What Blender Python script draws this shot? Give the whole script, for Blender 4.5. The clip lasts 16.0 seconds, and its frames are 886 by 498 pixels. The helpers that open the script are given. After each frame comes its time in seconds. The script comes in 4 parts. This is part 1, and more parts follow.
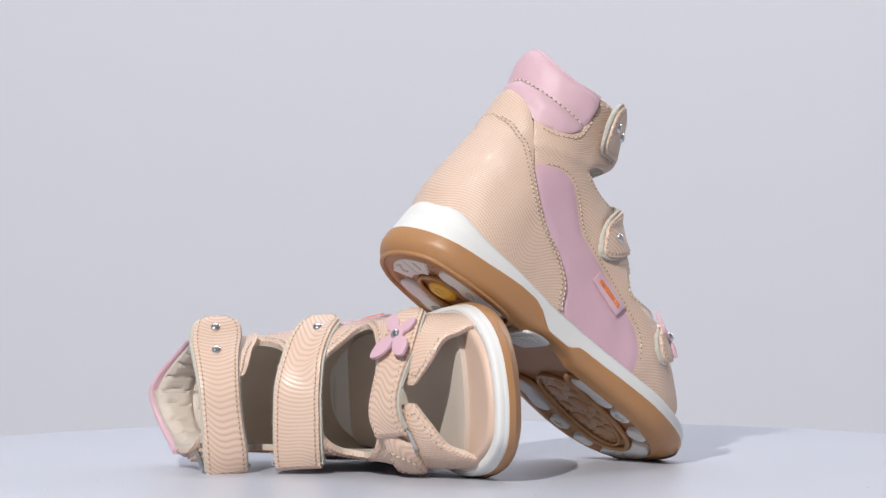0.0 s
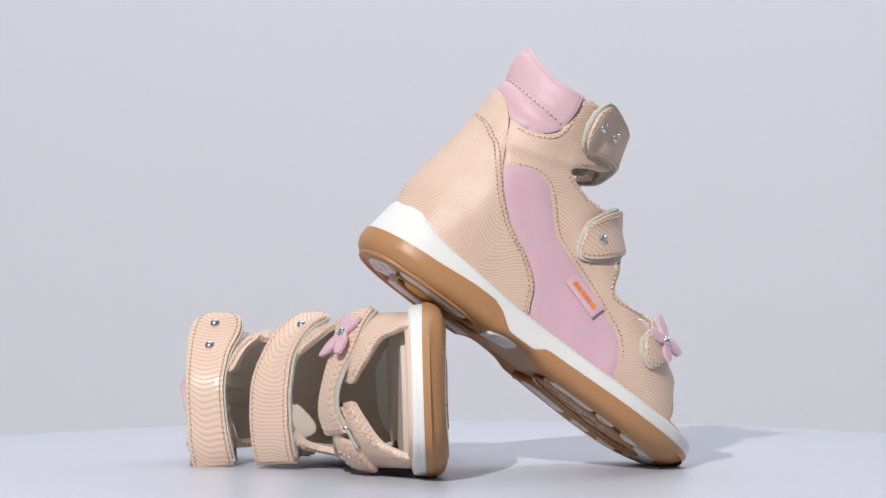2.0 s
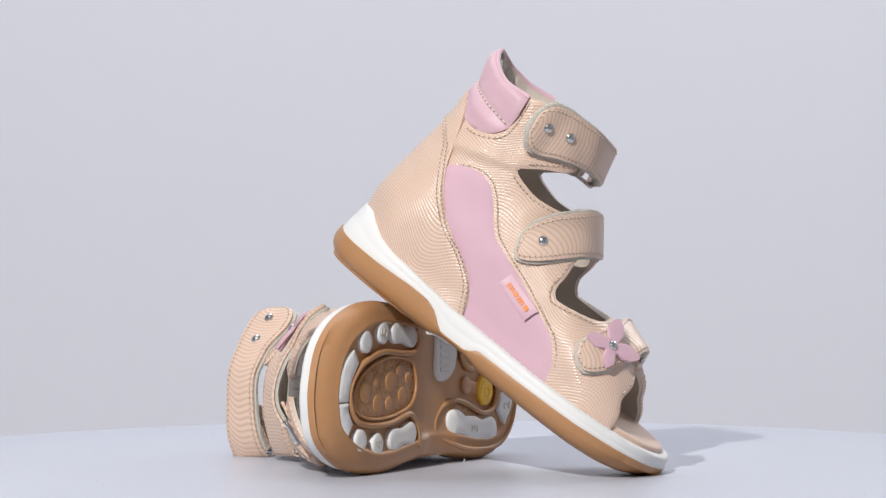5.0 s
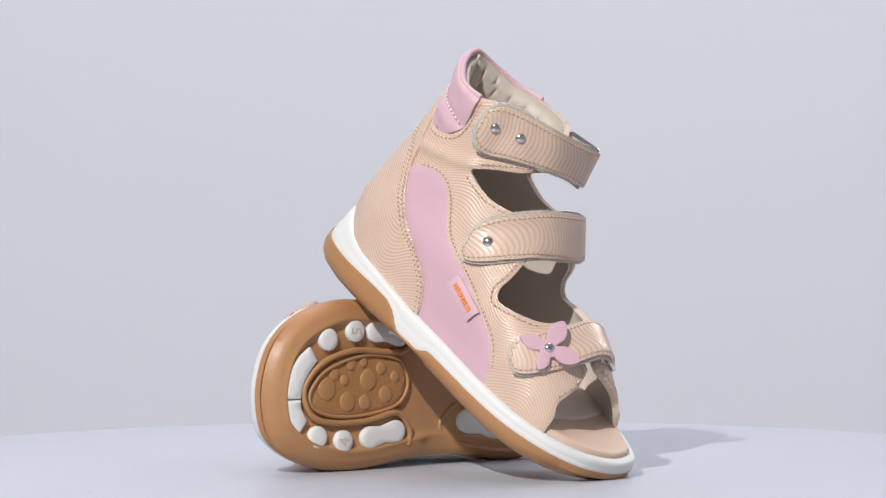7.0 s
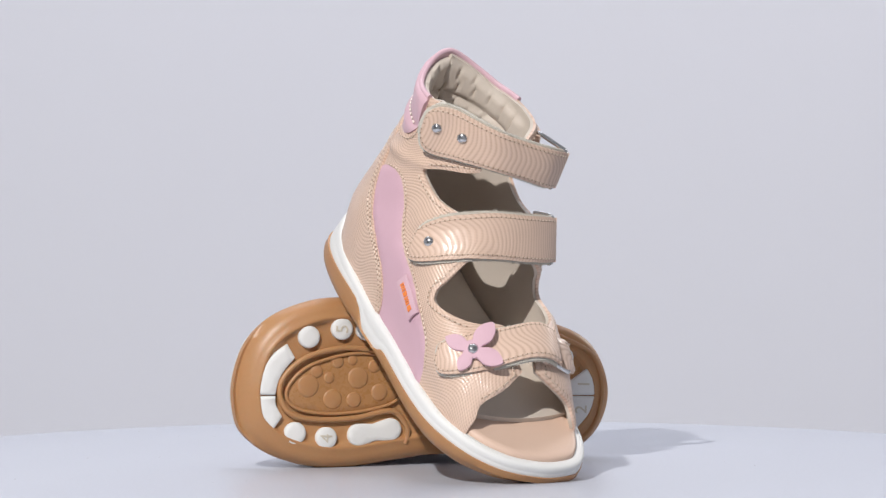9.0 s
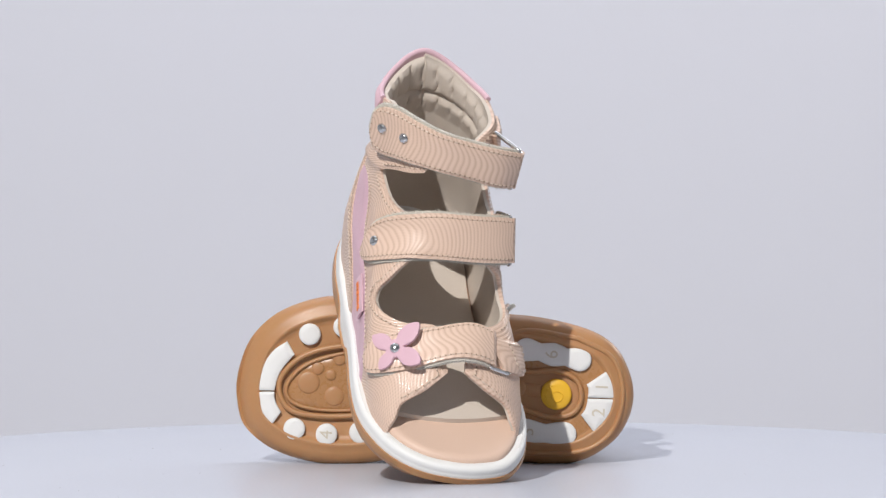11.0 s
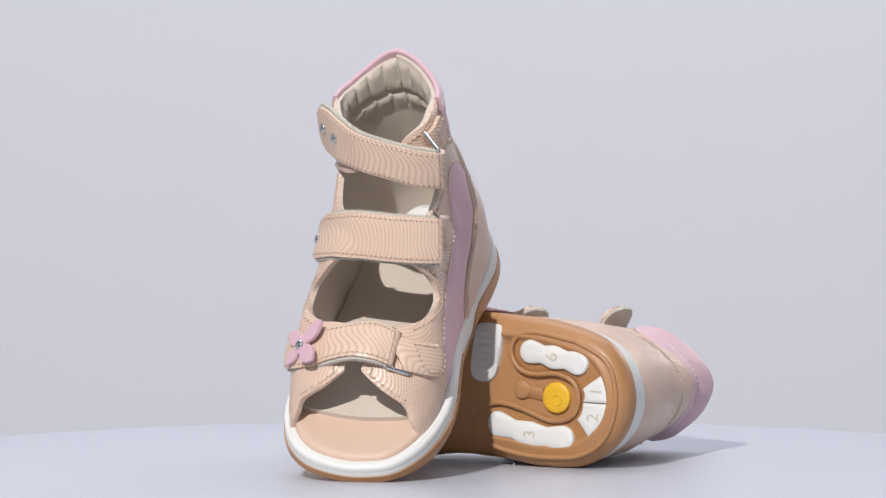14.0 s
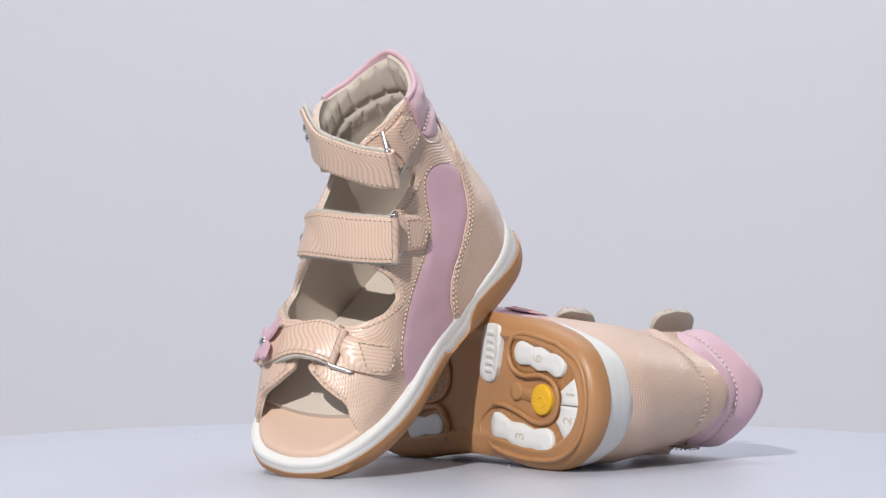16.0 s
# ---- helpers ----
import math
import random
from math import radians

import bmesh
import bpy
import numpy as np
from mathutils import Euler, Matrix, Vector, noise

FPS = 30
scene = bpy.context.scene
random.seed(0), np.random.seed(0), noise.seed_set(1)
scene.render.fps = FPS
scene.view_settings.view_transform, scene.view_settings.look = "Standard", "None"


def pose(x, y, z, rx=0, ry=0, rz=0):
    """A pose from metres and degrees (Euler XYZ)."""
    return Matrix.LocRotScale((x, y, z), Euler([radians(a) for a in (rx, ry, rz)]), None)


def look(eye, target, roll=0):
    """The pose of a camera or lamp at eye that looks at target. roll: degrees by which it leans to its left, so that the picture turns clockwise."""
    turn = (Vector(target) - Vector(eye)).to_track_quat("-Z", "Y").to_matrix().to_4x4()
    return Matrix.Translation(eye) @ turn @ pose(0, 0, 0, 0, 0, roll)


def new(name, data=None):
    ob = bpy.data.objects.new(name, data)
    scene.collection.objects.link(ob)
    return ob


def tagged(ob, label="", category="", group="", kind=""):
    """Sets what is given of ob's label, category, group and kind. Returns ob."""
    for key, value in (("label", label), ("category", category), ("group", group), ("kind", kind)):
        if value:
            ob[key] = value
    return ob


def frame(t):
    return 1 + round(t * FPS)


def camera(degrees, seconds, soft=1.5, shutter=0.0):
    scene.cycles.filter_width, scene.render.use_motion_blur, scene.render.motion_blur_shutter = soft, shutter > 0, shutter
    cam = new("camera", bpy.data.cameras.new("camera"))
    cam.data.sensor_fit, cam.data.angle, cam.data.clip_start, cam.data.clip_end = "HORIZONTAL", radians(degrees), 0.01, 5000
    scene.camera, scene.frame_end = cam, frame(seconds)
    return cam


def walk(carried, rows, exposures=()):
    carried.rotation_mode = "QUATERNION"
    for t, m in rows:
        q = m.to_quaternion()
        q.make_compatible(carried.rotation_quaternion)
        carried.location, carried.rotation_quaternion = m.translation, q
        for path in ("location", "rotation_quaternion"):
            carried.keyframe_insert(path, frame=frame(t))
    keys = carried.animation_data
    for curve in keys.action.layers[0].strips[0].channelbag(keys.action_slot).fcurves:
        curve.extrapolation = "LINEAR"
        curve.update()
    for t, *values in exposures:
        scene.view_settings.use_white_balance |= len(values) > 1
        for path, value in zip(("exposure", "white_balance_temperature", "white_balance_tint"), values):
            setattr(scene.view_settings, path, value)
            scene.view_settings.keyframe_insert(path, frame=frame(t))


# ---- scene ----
from mathutils.geometry import delaunay_2d_cdt

# ---------------------------------------------------------------- camera
EYE = (0.0, -1.9, 0.1546)
CAM_POSE = pose(*EYE, 90 - 1.6187, 0, 0.2649)
cam = camera(12.347, 16.0, soft=1.4)
walk(cam, [(0.0, CAM_POSE), (16.0, CAM_POSE)])

# ---------------------------------------------------------------- light of the studio
world = bpy.data.worlds.new("studio_world")
world.use_nodes = True
world.node_tree.nodes["Background"].inputs[0].default_value = (0.88, 0.92, 1.0, 1)
world.node_tree.nodes["Background"].inputs[1].default_value = 0.15
scene.world = world
scene.view_settings.exposure = -0.435


def area_lamp(name, eye, target, size, size_y, watts, colour):
    lamp = bpy.data.lights.new(name, "AREA")
    lamp.shape, lamp.size, lamp.size_y, lamp.energy, lamp.color = "RECTANGLE", size, size_y, watts, colour
    ob = new(name, lamp)
    ob.matrix_world = look(eye, target)
    return ob


area_lamp("key_lamp", (-0.74, -2.04, 1.58), (0, 0, 0.06), 0.03, 0.03, 92, (1.0, 0.972, 0.945))
# added fill from above that brightens the backdrop; no known source
area_lamp("backdrop_fill", (0.0, 1.0, 2.3), (0, 1.5, 0), 2.2, 1.6, 40.5, (0.86, 0.895, 1.0))
area_lamp("softbox_side", (1.3, 1.5, 1.0), (0, 0, 0.08), 0.32, 0.5, 11, (1.0, 0.97, 0.95))

# ---------------------------------------------------------------- materials


class Nodes:
    """A small builder of node materials in the object's own space."""

    def __init__(self, name, rough=0.5, metal=0.0):
        self.mat = bpy.data.materials.new(name)
        self.mat.use_nodes = True
        self.tree = self.mat.node_tree
        self.bsdf = self.tree.nodes["Principled BSDF"]
        self.bsdf.inputs["Roughness"].default_value = rough
        self.bsdf.inputs["Metallic"].default_value = metal
        self.space = self.add("ShaderNodeTexCoord").outputs["Object"]

    def add(self, kind, **values):
        node = self.tree.nodes.new(kind)
        for key, value in values.items():
            node.inputs[key].default_value = value
        return node

    def link(self, a, b):
        self.tree.links.new(a, b)

    def noise(self, scale, detail=4.0, rough=0.5, vector=None):
        node = self.add("ShaderNodeTexNoise", Scale=scale, Detail=detail, Roughness=rough)
        self.link(vector or self.space, node.inputs["Vector"])
        return node.outputs["Fac"]

    def ramp(self, fac, stops):
        node = self.add("ShaderNodeValToRGB")
        el = node.color_ramp.elements
        while len(el) < len(stops):
            el.new(0.5)
        for e, (p, c) in zip(el, stops):
            e.position, e.color = p, (*c, 1) if len(c) == 3 else c
        self.link(fac, node.inputs["Fac"])
        return node.outputs["Color"]

    def math(self, op, a, b):
        node = self.add("ShaderNodeMath")
        node.operation = op
        for slot, v in ((0, a), (1, b)):
            if isinstance(v, (int, float)):
                node.inputs[slot].default_value = v
            else:
                self.link(v, node.inputs[slot])
        return node.outputs[0]

    def mix(self, fac, a, b):
        node = self.add("ShaderNodeMix")
        node.data_type = "RGBA"
        if isinstance(fac, float):
            node.inputs[0].default_value = fac
        else:
            self.link(fac, node.inputs[0])
        for slot, v in ((6, a), (7, b)):
            if isinstance(v, tuple):
                node.inputs[slot].default_value = (*v, 1)
            else:
                self.link(v, node.inputs[slot])
        return node.outputs[2]

    def colour(self, socket):
        self.link(socket, self.bsdf.inputs["Base Color"])
        return self

    def rough(self, socket):
        self.link(socket, self.bsdf.inputs["Roughness"])
        return self

    def bump(self, height, strength, distance):
        node = self.add("ShaderNodeBump", Strength=strength, Distance=distance)
        self.link(height, node.inputs["Height"])
        self.link(node.outputs["Normal"], self.bsdf.inputs["Normal"])
        return self


def grey(v):
    return (v, v, v)


def spotted(name, base, other, scale, rough, bump=0.15, fine=900, sheen=0.0, depth=0.0004):
    """A surface with broad blotches and fine grain."""
    n = Nodes(name, rough)
    blot = n.noise(scale, 3)
    grain = n.noise(fine, 3)
    n.colour(n.mix(n.math("MULTIPLY", n.math("ADD", blot, n.math("MULTIPLY", grain, 0.5)), 0.66), base, other))
    n.rough(n.math("ADD", rough - 0.06, n.math("MULTIPLY", grain, 0.12)))
    n.bump(grain, bump, depth)
    if sheen:
        n.bsdf.inputs["Sheen Weight"].default_value = sheen
    return n.mat


def lizard_leather(name, period, cell, bend, swell, dark, rel, beads, gloss):
    """Shiny beige leather printed with fine nested rows of scales, laid out along the cut piece."""
    n = Nodes(name, 0.36)
    uv = n.add("ShaderNodeTexCoord").outputs["UV"]
    axes = n.add("ShaderNodeSeparateXYZ")
    n.link(uv, axes.inputs[0])
    # the rows swing from side to side mostly along their own length, so that their spacing holds
    flat = n.add("ShaderNodeMapping", Scale=(1, 0.3, 1))
    n.link(uv, flat.inputs["Vector"])
    upright = n.add("ShaderNodeMapping", Scale=(0.3, 1, 1))
    n.link(uv, upright.inputs["Vector"])
    sway = n.math("MULTIPLY", n.math("SUBTRACT", n.noise(swell, 0.3, 0.3, flat.outputs["Vector"]), 0.5), bend)
    drift = n.math("MULTIPLY", n.math("SUBTRACT", n.noise(swell, 0.0, 0.3, upright.outputs["Vector"]), 0.5), bend * 0.5)
    row = n.math("SINE", n.math("MULTIPLY", n.math("ADD", axes.outputs["Y"], sway), 2 * math.pi / period), 0)
    tick = n.math("SINE", n.math("MULTIPLY", n.math("ADD", axes.outputs["X"], drift), 2 * math.pi / cell), 0)
    fine = n.noise(2400, 2, 0.5, uv)
    high = n.math("ADD", n.math("ADD", 0.44, n.math("MULTIPLY", n.math("MULTIPLY", row, n.math("ADD", 0.35, n.noise(70, 2, 0.5, uv))), (0.42 - beads) * 1.2)), n.math("ADD", n.math("MULTIPLY", tick, beads), n.math("MULTIPLY", fine, 0.14)))
    tone = n.ramp(high, [(0.16, dark), (0.46, (0.685, 0.50, 0.395)), (0.85, (0.72, 0.54, 0.435))])
    n.colour(n.mix(n.math("MULTIPLY", n.noise(38, 3), 0.35), tone, (0.665, 0.485, 0.38)))
    n.rough(n.ramp(high, [(0.1, grey(0.55)), (0.8, grey(0.34))]))
    n.bump(high, rel, 0.00022)
    n.link(n.bsdf.inputs["Normal"].links[0].from_socket, n.bsdf.inputs["Coat Normal"])
    n.bsdf.inputs["Coat Weight"].default_value = gloss
    n.bsdf.inputs["Coat Roughness"].default_value = 0.14
    return n.mat


BEIGE = lizard_leather("beige_lizard_leather", 0.0014, 0.0012, 0.055, 28.0, (0.545, 0.375, 0.28), 0.9, 0.14, 0.28)
BEIGE_STRAP = lizard_leather("beige_strap_leather", 0.0022, 0.0013, 0.060, 36.0, (0.57, 0.40, 0.302), 0.38, 0.06, 0.14)
PINK = spotted("pink_nubuck", (0.655, 0.43, 0.505), (0.59, 0.37, 0.435), 45, 0.62, 0.25, 1500, 0.12)
PINK_PATENT = spotted("pink_collar_leather", (0.655, 0.445, 0.505), (0.61, 0.395, 0.455), 60, 0.5, 0.12, 1200, 0.1)
WHITE_RUBBER = spotted("white_foam_rubber", (0.76, 0.76, 0.745), (0.70, 0.70, 0.685), 70, 0.55, 0.25, 1600)
GUM = spotted("gum_rubber", (0.462, 0.245, 0.11), (0.395, 0.198, 0.084), 40, 0.42, 0.1, 700)
GUM.node_tree.nodes["Principled BSDF"].inputs["Subsurface Weight"].default_value = 0.25
GUM.node_tree.nodes["Principled BSDF"].inputs["Subsurface Radius"].default_value = (0.004, 0.002, 0.001)
GUM_DARK = spotted("gum_rubber_pocket", (0.42, 0.215, 0.09), (0.36, 0.178, 0.07), 60, 0.28, 0.12, 500)
LINING = spotted("cream_lining_leather", (0.63, 0.562, 0.495), (0.55, 0.475, 0.405), 55, 0.58, 0.3, 1300)
INSOLE = spotted("tan_footbed_leather", (0.69, 0.505, 0.40), (0.645, 0.46, 0.355), 35, 0.5, 0.2, 1500)
VELCRO = spotted("grey_hook_fabric", (0.76, 0.72, 0.64), (0.60, 0.57, 0.49), 900, 0.85, 0.9, 2200, 0.3, 0.0012)
THREAD = spotted("beige_thread", (0.69, 0.55, 0.445), (0.60, 0.47, 0.375), 900, 0.5)
NEEDLE = spotted("needle_hole_shade", (0.36, 0.25, 0.18), (0.29, 0.195, 0.135), 900, 0.9)
PALE_THREAD = spotted("cream_thread", (0.78, 0.70, 0.64), (0.66, 0.58, 0.52), 900, 0.6)
STEEL = Nodes("polished_steel", 0.16, 1.0)
STEEL.colour(STEEL.ramp(STEEL.noise(300), [(0.3, grey(0.58)), (0.7, grey(0.70))]))
STEEL = STEEL.mat
YELLOW = spotted("yellow_rubber", (0.80, 0.47, 0.03), (0.72, 0.40, 0.02), 120, 0.42)
ORANGE = spotted("orange_print", (0.85, 0.26, 0.06), (0.78, 0.22, 0.05), 300, 0.5)
# tan of the figures, greyed to paint in the shade of an engraving
ENGRAVED_SHADE = spotted("engraving_tan_and_shade", (0.52, 0.46, 0.36), (0.62, 0.58, 0.50), 500, 0.6)
TABLE_WHITE = spotted("white_table_laminate", (0.515, 0.536, 0.60), (0.495, 0.516, 0.58), 9, 0.36, 0.06, 600)
WALL_GREY = spotted("grey_studio_paper", (0.812, 0.812, 0.864), (0.792, 0.792, 0.844), 1.4, 0.9, 0.05, 300)
ROOM_WHITE = spotted("white_wall_paint", (0.66, 0.675, 0.70), (0.64, 0.655, 0.68), 1.5, 0.8, 0.1, 200)
FLOOR_GREY = spotted("grey_studio_floor", (0.42, 0.42, 0.43), (0.38, 0.38, 0.39), 2, 0.7)

# ---------------------------------------------------------------- mesh helpers


def part(name, verts, faces, material, parent, label="", smooth=True, kind="", uv=None):
    """One mesh object under a thing or under a part."""
    mesh = bpy.data.meshes.new(name)
    mesh.from_pydata([tuple(map(float, v)) for v in verts], [], [tuple(map(int, f)) for f in faces])
    bm = bmesh.new()
    bm.from_mesh(mesh)
    bmesh.ops.recalc_face_normals(bm, faces=bm.faces)
    if smooth:
        for f in bm.faces:
            f.smooth = True
        for e in bm.edges:
            if len(e.link_faces) == 2 and e.calc_face_angle(0) > 0.95:
                e.smooth = False
    bm.to_mesh(mesh)
    bm.free()
    if uv is not None:
        layer = mesh.uv_layers.new(name="cut")
        index = np.empty(len(mesh.loops), np.int32)
        mesh.loops.foreach_get("vertex_index", index)
        layer.data.foreach_set("uv", (np.asarray(uv, np.float32)[index] * 0.001).ravel())
    mesh.materials.append(material)
    ob = new(name, mesh)
    ob.parent = parent
    return tagged(ob, label, kind=kind)


def curve_through(points, n, closed=False):
    """n points along a smooth curve through the given points, evenly spaced."""
    p = np.array(points, float)
    k = len(p)
    out = []
    spans = k if closed else k - 1
    for i in range(spans):
        if closed:
            a, b, c, d = p[(i - 1) % k], p[i], p[(i + 1) % k], p[(i + 2) % k]
        else:
            a, b, c, d = p[max(i - 1, 0)], p[i], p[i + 1], p[min(i + 2, k - 1)]
        for u in np.linspace(0, 1, 24, endpoint=False):
            out.append(0.5 * (2 * b + (c - a) * u + (2 * a - 5 * b + 4 * c - d) * u * u + (3 * b - a - 3 * c + d) * u ** 3))
    out.append(p[0] if closed else p[-1])
    out = np.array(out)
    run = np.concatenate([[0], np.cumsum(np.linalg.norm(np.diff(out, axis=0), axis=1))])
    at = np.linspace(0, run[-1], n + 1)[:-1] if closed else np.linspace(0, run[-1], n)
    return np.stack([np.interp(at, run, out[:, j]) for j in range(p.shape[1])], 1)


def length_of(points):
    return float(np.linalg.norm(np.diff(np.array(points, float), axis=0), axis=1).sum())


def inside(poly, pts):
    """Which of pts lie in the polygon."""
    x, y = pts[:, 0], pts[:, 1]
    res = np.zeros(len(pts), bool)
    a = np.array(poly)
    b = np.roll(a, -1, 0)
    for (x0, y0), (x1, y1) in zip(a, b):
        if y0 != y1:
            res ^= ((y0 > y) != (y1 > y)) & (x < (x1 - x0) * (y - y0) / (y1 - y0) + x0)
    return res


def fill(poly, step):
    """Triangles over a polygon, with a grid of points inside. Returns points, faces, rim count."""
    poly = np.array(poly, float)
    lo, hi = poly.min(0), poly.max(0)
    gx, gy = np.meshgrid(np.arange(lo[0] + step / 2, hi[0], step), np.arange(lo[1] + step / 2, hi[1], step))
    grid = np.stack([gx.ravel(), gy.ravel()], 1)
    grid = grid[inside(poly, grid)]
    if len(grid):
        a, b = poly, np.roll(poly, -1, 0)
        d = b - a
        ll = (d * d).sum(1) + 1e-12
        t = np.clip(((grid[:, None] - a[None]) * d[None]).sum(2) / ll, 0, 1)
        near = np.linalg.norm(grid[:, None] - (a[None] + t[..., None] * d[None]), axis=2).min(1)
        grid = grid[near > step * 0.45]
    k = len(poly)
    pts = [Vector(p) for p in np.concatenate([poly, grid])]
    v, e, f, *_ = delaunay_2d_cdt(pts, [(i, (i + 1) % k) for i in range(k)], [list(range(k))], 1, 1e-6)
    return np.array([tuple(q) for q in v]), [tuple(q) for q in f]


def rim_edges(faces):
    count = {}
    for f in faces:
        for a, b in zip(f, f[1:] + f[:1]):
            key = (min(a, b), max(a, b))
            count.setdefault(key, []).append((a, b))
    return [v[0] for v in count.values() if len(v) == 1]


def tube(points, radius, closed=False, sides=8, flat=1.0):
    """Verts and faces of a wire along points."""
    p = np.array(points, float)
    n = len(p)
    tan = np.roll(p, -1, 0) - np.roll(p, 1, 0) if closed else np.gradient(p, axis=0)
    tan /= np.linalg.norm(tan, axis=1)[:, None] + 1e-12
    up = np.array([0.13, 0.21, 0.97])
    verts, faces = [], []
    for q, t in zip(p, tan):
        a = np.cross(t, up)
        a /= np.linalg.norm(a) + 1e-9
        b = np.cross(a, t)
        for i in range(sides):
            w = 2 * math.pi * i / sides
            verts.append(q + radius * (math.cos(w) * a + flat * math.sin(w) * b))
    for i in range(n if closed else n - 1):
        for j in range(sides):
            a, b = i * sides + j, i * sides + (j + 1) % sides
            c, d = ((i + 1) % n) * sides + (j + 1) % sides, ((i + 1) % n) * sides + j
            faces.append((a, b, c, d))
    if not closed:
        faces += [tuple(range(sides))[::-1], tuple((n - 1) * sides + j for j in range(sides))]
    return verts, faces


def dome(centre, normal, radius, height, rings=5, sides=18):
    """A rivet head: a low dome on a short skirt."""
    nrm = np.array(normal, float)
    nrm /= np.linalg.norm(nrm)
    a = np.cross(nrm, (0.3, 0.2, 0.9))
    a /= np.linalg.norm(a)
    b = np.cross(nrm, a)
    verts, faces = [], []
    prof = [(radius, -height)] + [(radius * math.cos(w), height * math.sin(w)) for w in np.linspace(0, 1.45, rings)]
    for r, h in prof:
        for i in range(sides):
            w = 2 * math.pi * i / sides
            verts.append(np.array(centre) + r * (math.cos(w) * a + math.sin(w) * b) + h * nrm)
    k = len(prof)
    for i in range(k - 1):
        for j in range(sides):
            faces.append((i * sides + j, i * sides + (j + 1) % sides, (i + 1) * sides + (j + 1) % sides, (i + 1) * sides + j))
    faces.append(tuple((k - 1) * sides + j for j in range(sides)))
    return verts, faces


# ---------------------------------------------------------------- the last: the form on which both sandals are built
# x runs from heel to toe, lat to the outer side of the foot, z up from the tread; millimetres.
SOLE_OUTLINE = [(0.3, 0), (2.2, 10), (7.5, 20), (15, 26.5), (27, 31), (46, 34.3), (66, 35.2), (95, 36.2), (122, 39), (141, 39.4),
                (156, 36.2), (170.5, 29.2), (181.2, 17.7), (186.2, 2.5), (186.2, -10), (181.6, -22.6), (167, -32.4), (147, -36.9), (129, -36.6), (106, -32.6),
                (86, -29.6), (66, -30), (46, -32), (31, -31.6), (19, -27.9), (8, -19.5), (2.4, -10.4)]
OUT = curve_through(SOLE_OUTLINE, 168, True) * [1.0, 1.025]
_t = np.roll(OUT, -1, 0) - np.roll(OUT, 1, 0)
_t /= np.linalg.norm(_t, axis=1)[:, None]
IN = np.stack([_t[:, 1], -_t[:, 0]], 1)
if ((OUT + IN - [90, 0]) ** 2).sum() > ((OUT - IN - [90, 0]) ** 2).sum():
    IN = -IN


def arch(x):
    return np.clip(1 - ((np.asarray(x, float) - 82) / 13) ** 2, 0, 1) ** 0.6


def lift(x):
    """How far the tread rises from the ground: arch and toe spring."""
    return 1.5 + 3.0 * arch(x) + 4.6 * np.clip((np.asarray(x, float) - 150) / 38, 0, 1) ** 2


def tread(off):
    """Height of the underside, shallower under the arch."""
    return lambda x: off * (1 - 0.7 * arch(x)) + lift(x)


def gum_top(x):
    return np.interp(x, [0, 10, 30, 50, 60, 66, 70, 72.5, 75, 88, 90.5, 93, 110, 150, 188], [13.6, 13.4, 13.8, 15.2, 15, 12.8, 9.8, 7.4, 7.0, 7.2, 8.8, 10.8, 11, 12, 14])


def white_top(x):
    return np.interp(x, [0, 5, 11, 17.6, 25, 33.6, 54, 71, 120, 150, 188], [31.6, 31.2, 29.6, 26.6, 24.2, 22.4, 20.2, 18.6, 17.8, 18.2, 19.2])


ZT = np.linspace(14, 124, 111)
QT = np.linspace(0, 1, 181)


def back_line(z):
    return np.interp(z, [14, 31, 40, 48, 61, 75, 88, 99, 106, 112, 119, 124], [7.4, 6.8, 6.2, 7.2, 9.6, 12, 13.6, 13.8, 14.6, 14.4, 14.0, 14.6])


def ridge_line(z):
    return np.interp(z, [14, 22, 28, 34, 38, 44, 48, 52, 58, 65, 74, 81, 89, 98, 110, 119, 124], [184, 181, 173, 164.5, 159, 150, 143, 134, 123, 114, 103, 95.4, 86.6, 77.6, 72.6, 69.6, 68])


def last_table(side):
    x_tab, y_tab, run = [], [], []
    for z in ZT:
        xb, xf = back_line(z), ridge_line(z)
        u = (1 - np.cos(np.linspace(0, math.pi, 400))) / 2
        x = xb + (xf - xb) * u
        if side > 0:
            low = np.interp(x, [0, 40, 66, 95, 122, 141, 160, 190], [29.5, 31, 32, 33, 35.5, 36.3, 35, 33])
        else:
            low = np.interp(x, [0, 40, 66, 86, 106, 129, 147, 165, 190], [29.5, 29.5, 28.5, 28, 30, 33.3, 33.8, 33, 32])
        high = 26.4
        k = np.clip((z - 26) / 60, 0, 1)
        k = k * k * (3 - 2 * k)
        w = low * (1 - k) + high * k - 1.6 + 1.5 * math.exp(-((z - 46) / 20) ** 2)
        rear = np.clip((xb + 33 - x) / 33, 0, 1)
        if side > 0:
            nose = np.interp(z, [14, 30, 50, 66, 80, 95, 110, 124], [40, 44, 38, 44, 58, 54, 50, 48])
        else:
            nose = np.interp(z, [14, 30, 50, 62, 75, 110, 124], [40, 44, 36, 26, 17, 15, 15])
        front = np.clip((x - (xf - nose)) / nose, 0, 1)
        y = w * np.sqrt(np.clip(1 - rear ** 2, 0, 1)) * (1 - np.interp(z, [70, 100, 124], [0.0, 0.14, 0.2]) * rear ** 3) * np.sqrt(np.clip(1 - front ** 2.3, 0, 1))
        s = np.concatenate([[0], np.cumsum(np.hypot(np.diff(x), np.diff(y)))])
        q = s / s[-1]
        x_tab.append(np.interp(QT, q, x))
        y_tab.append(np.interp(QT, q, y))
        run.append(s[-1])
    return np.array(x_tab), np.array(y_tab), np.array(run)


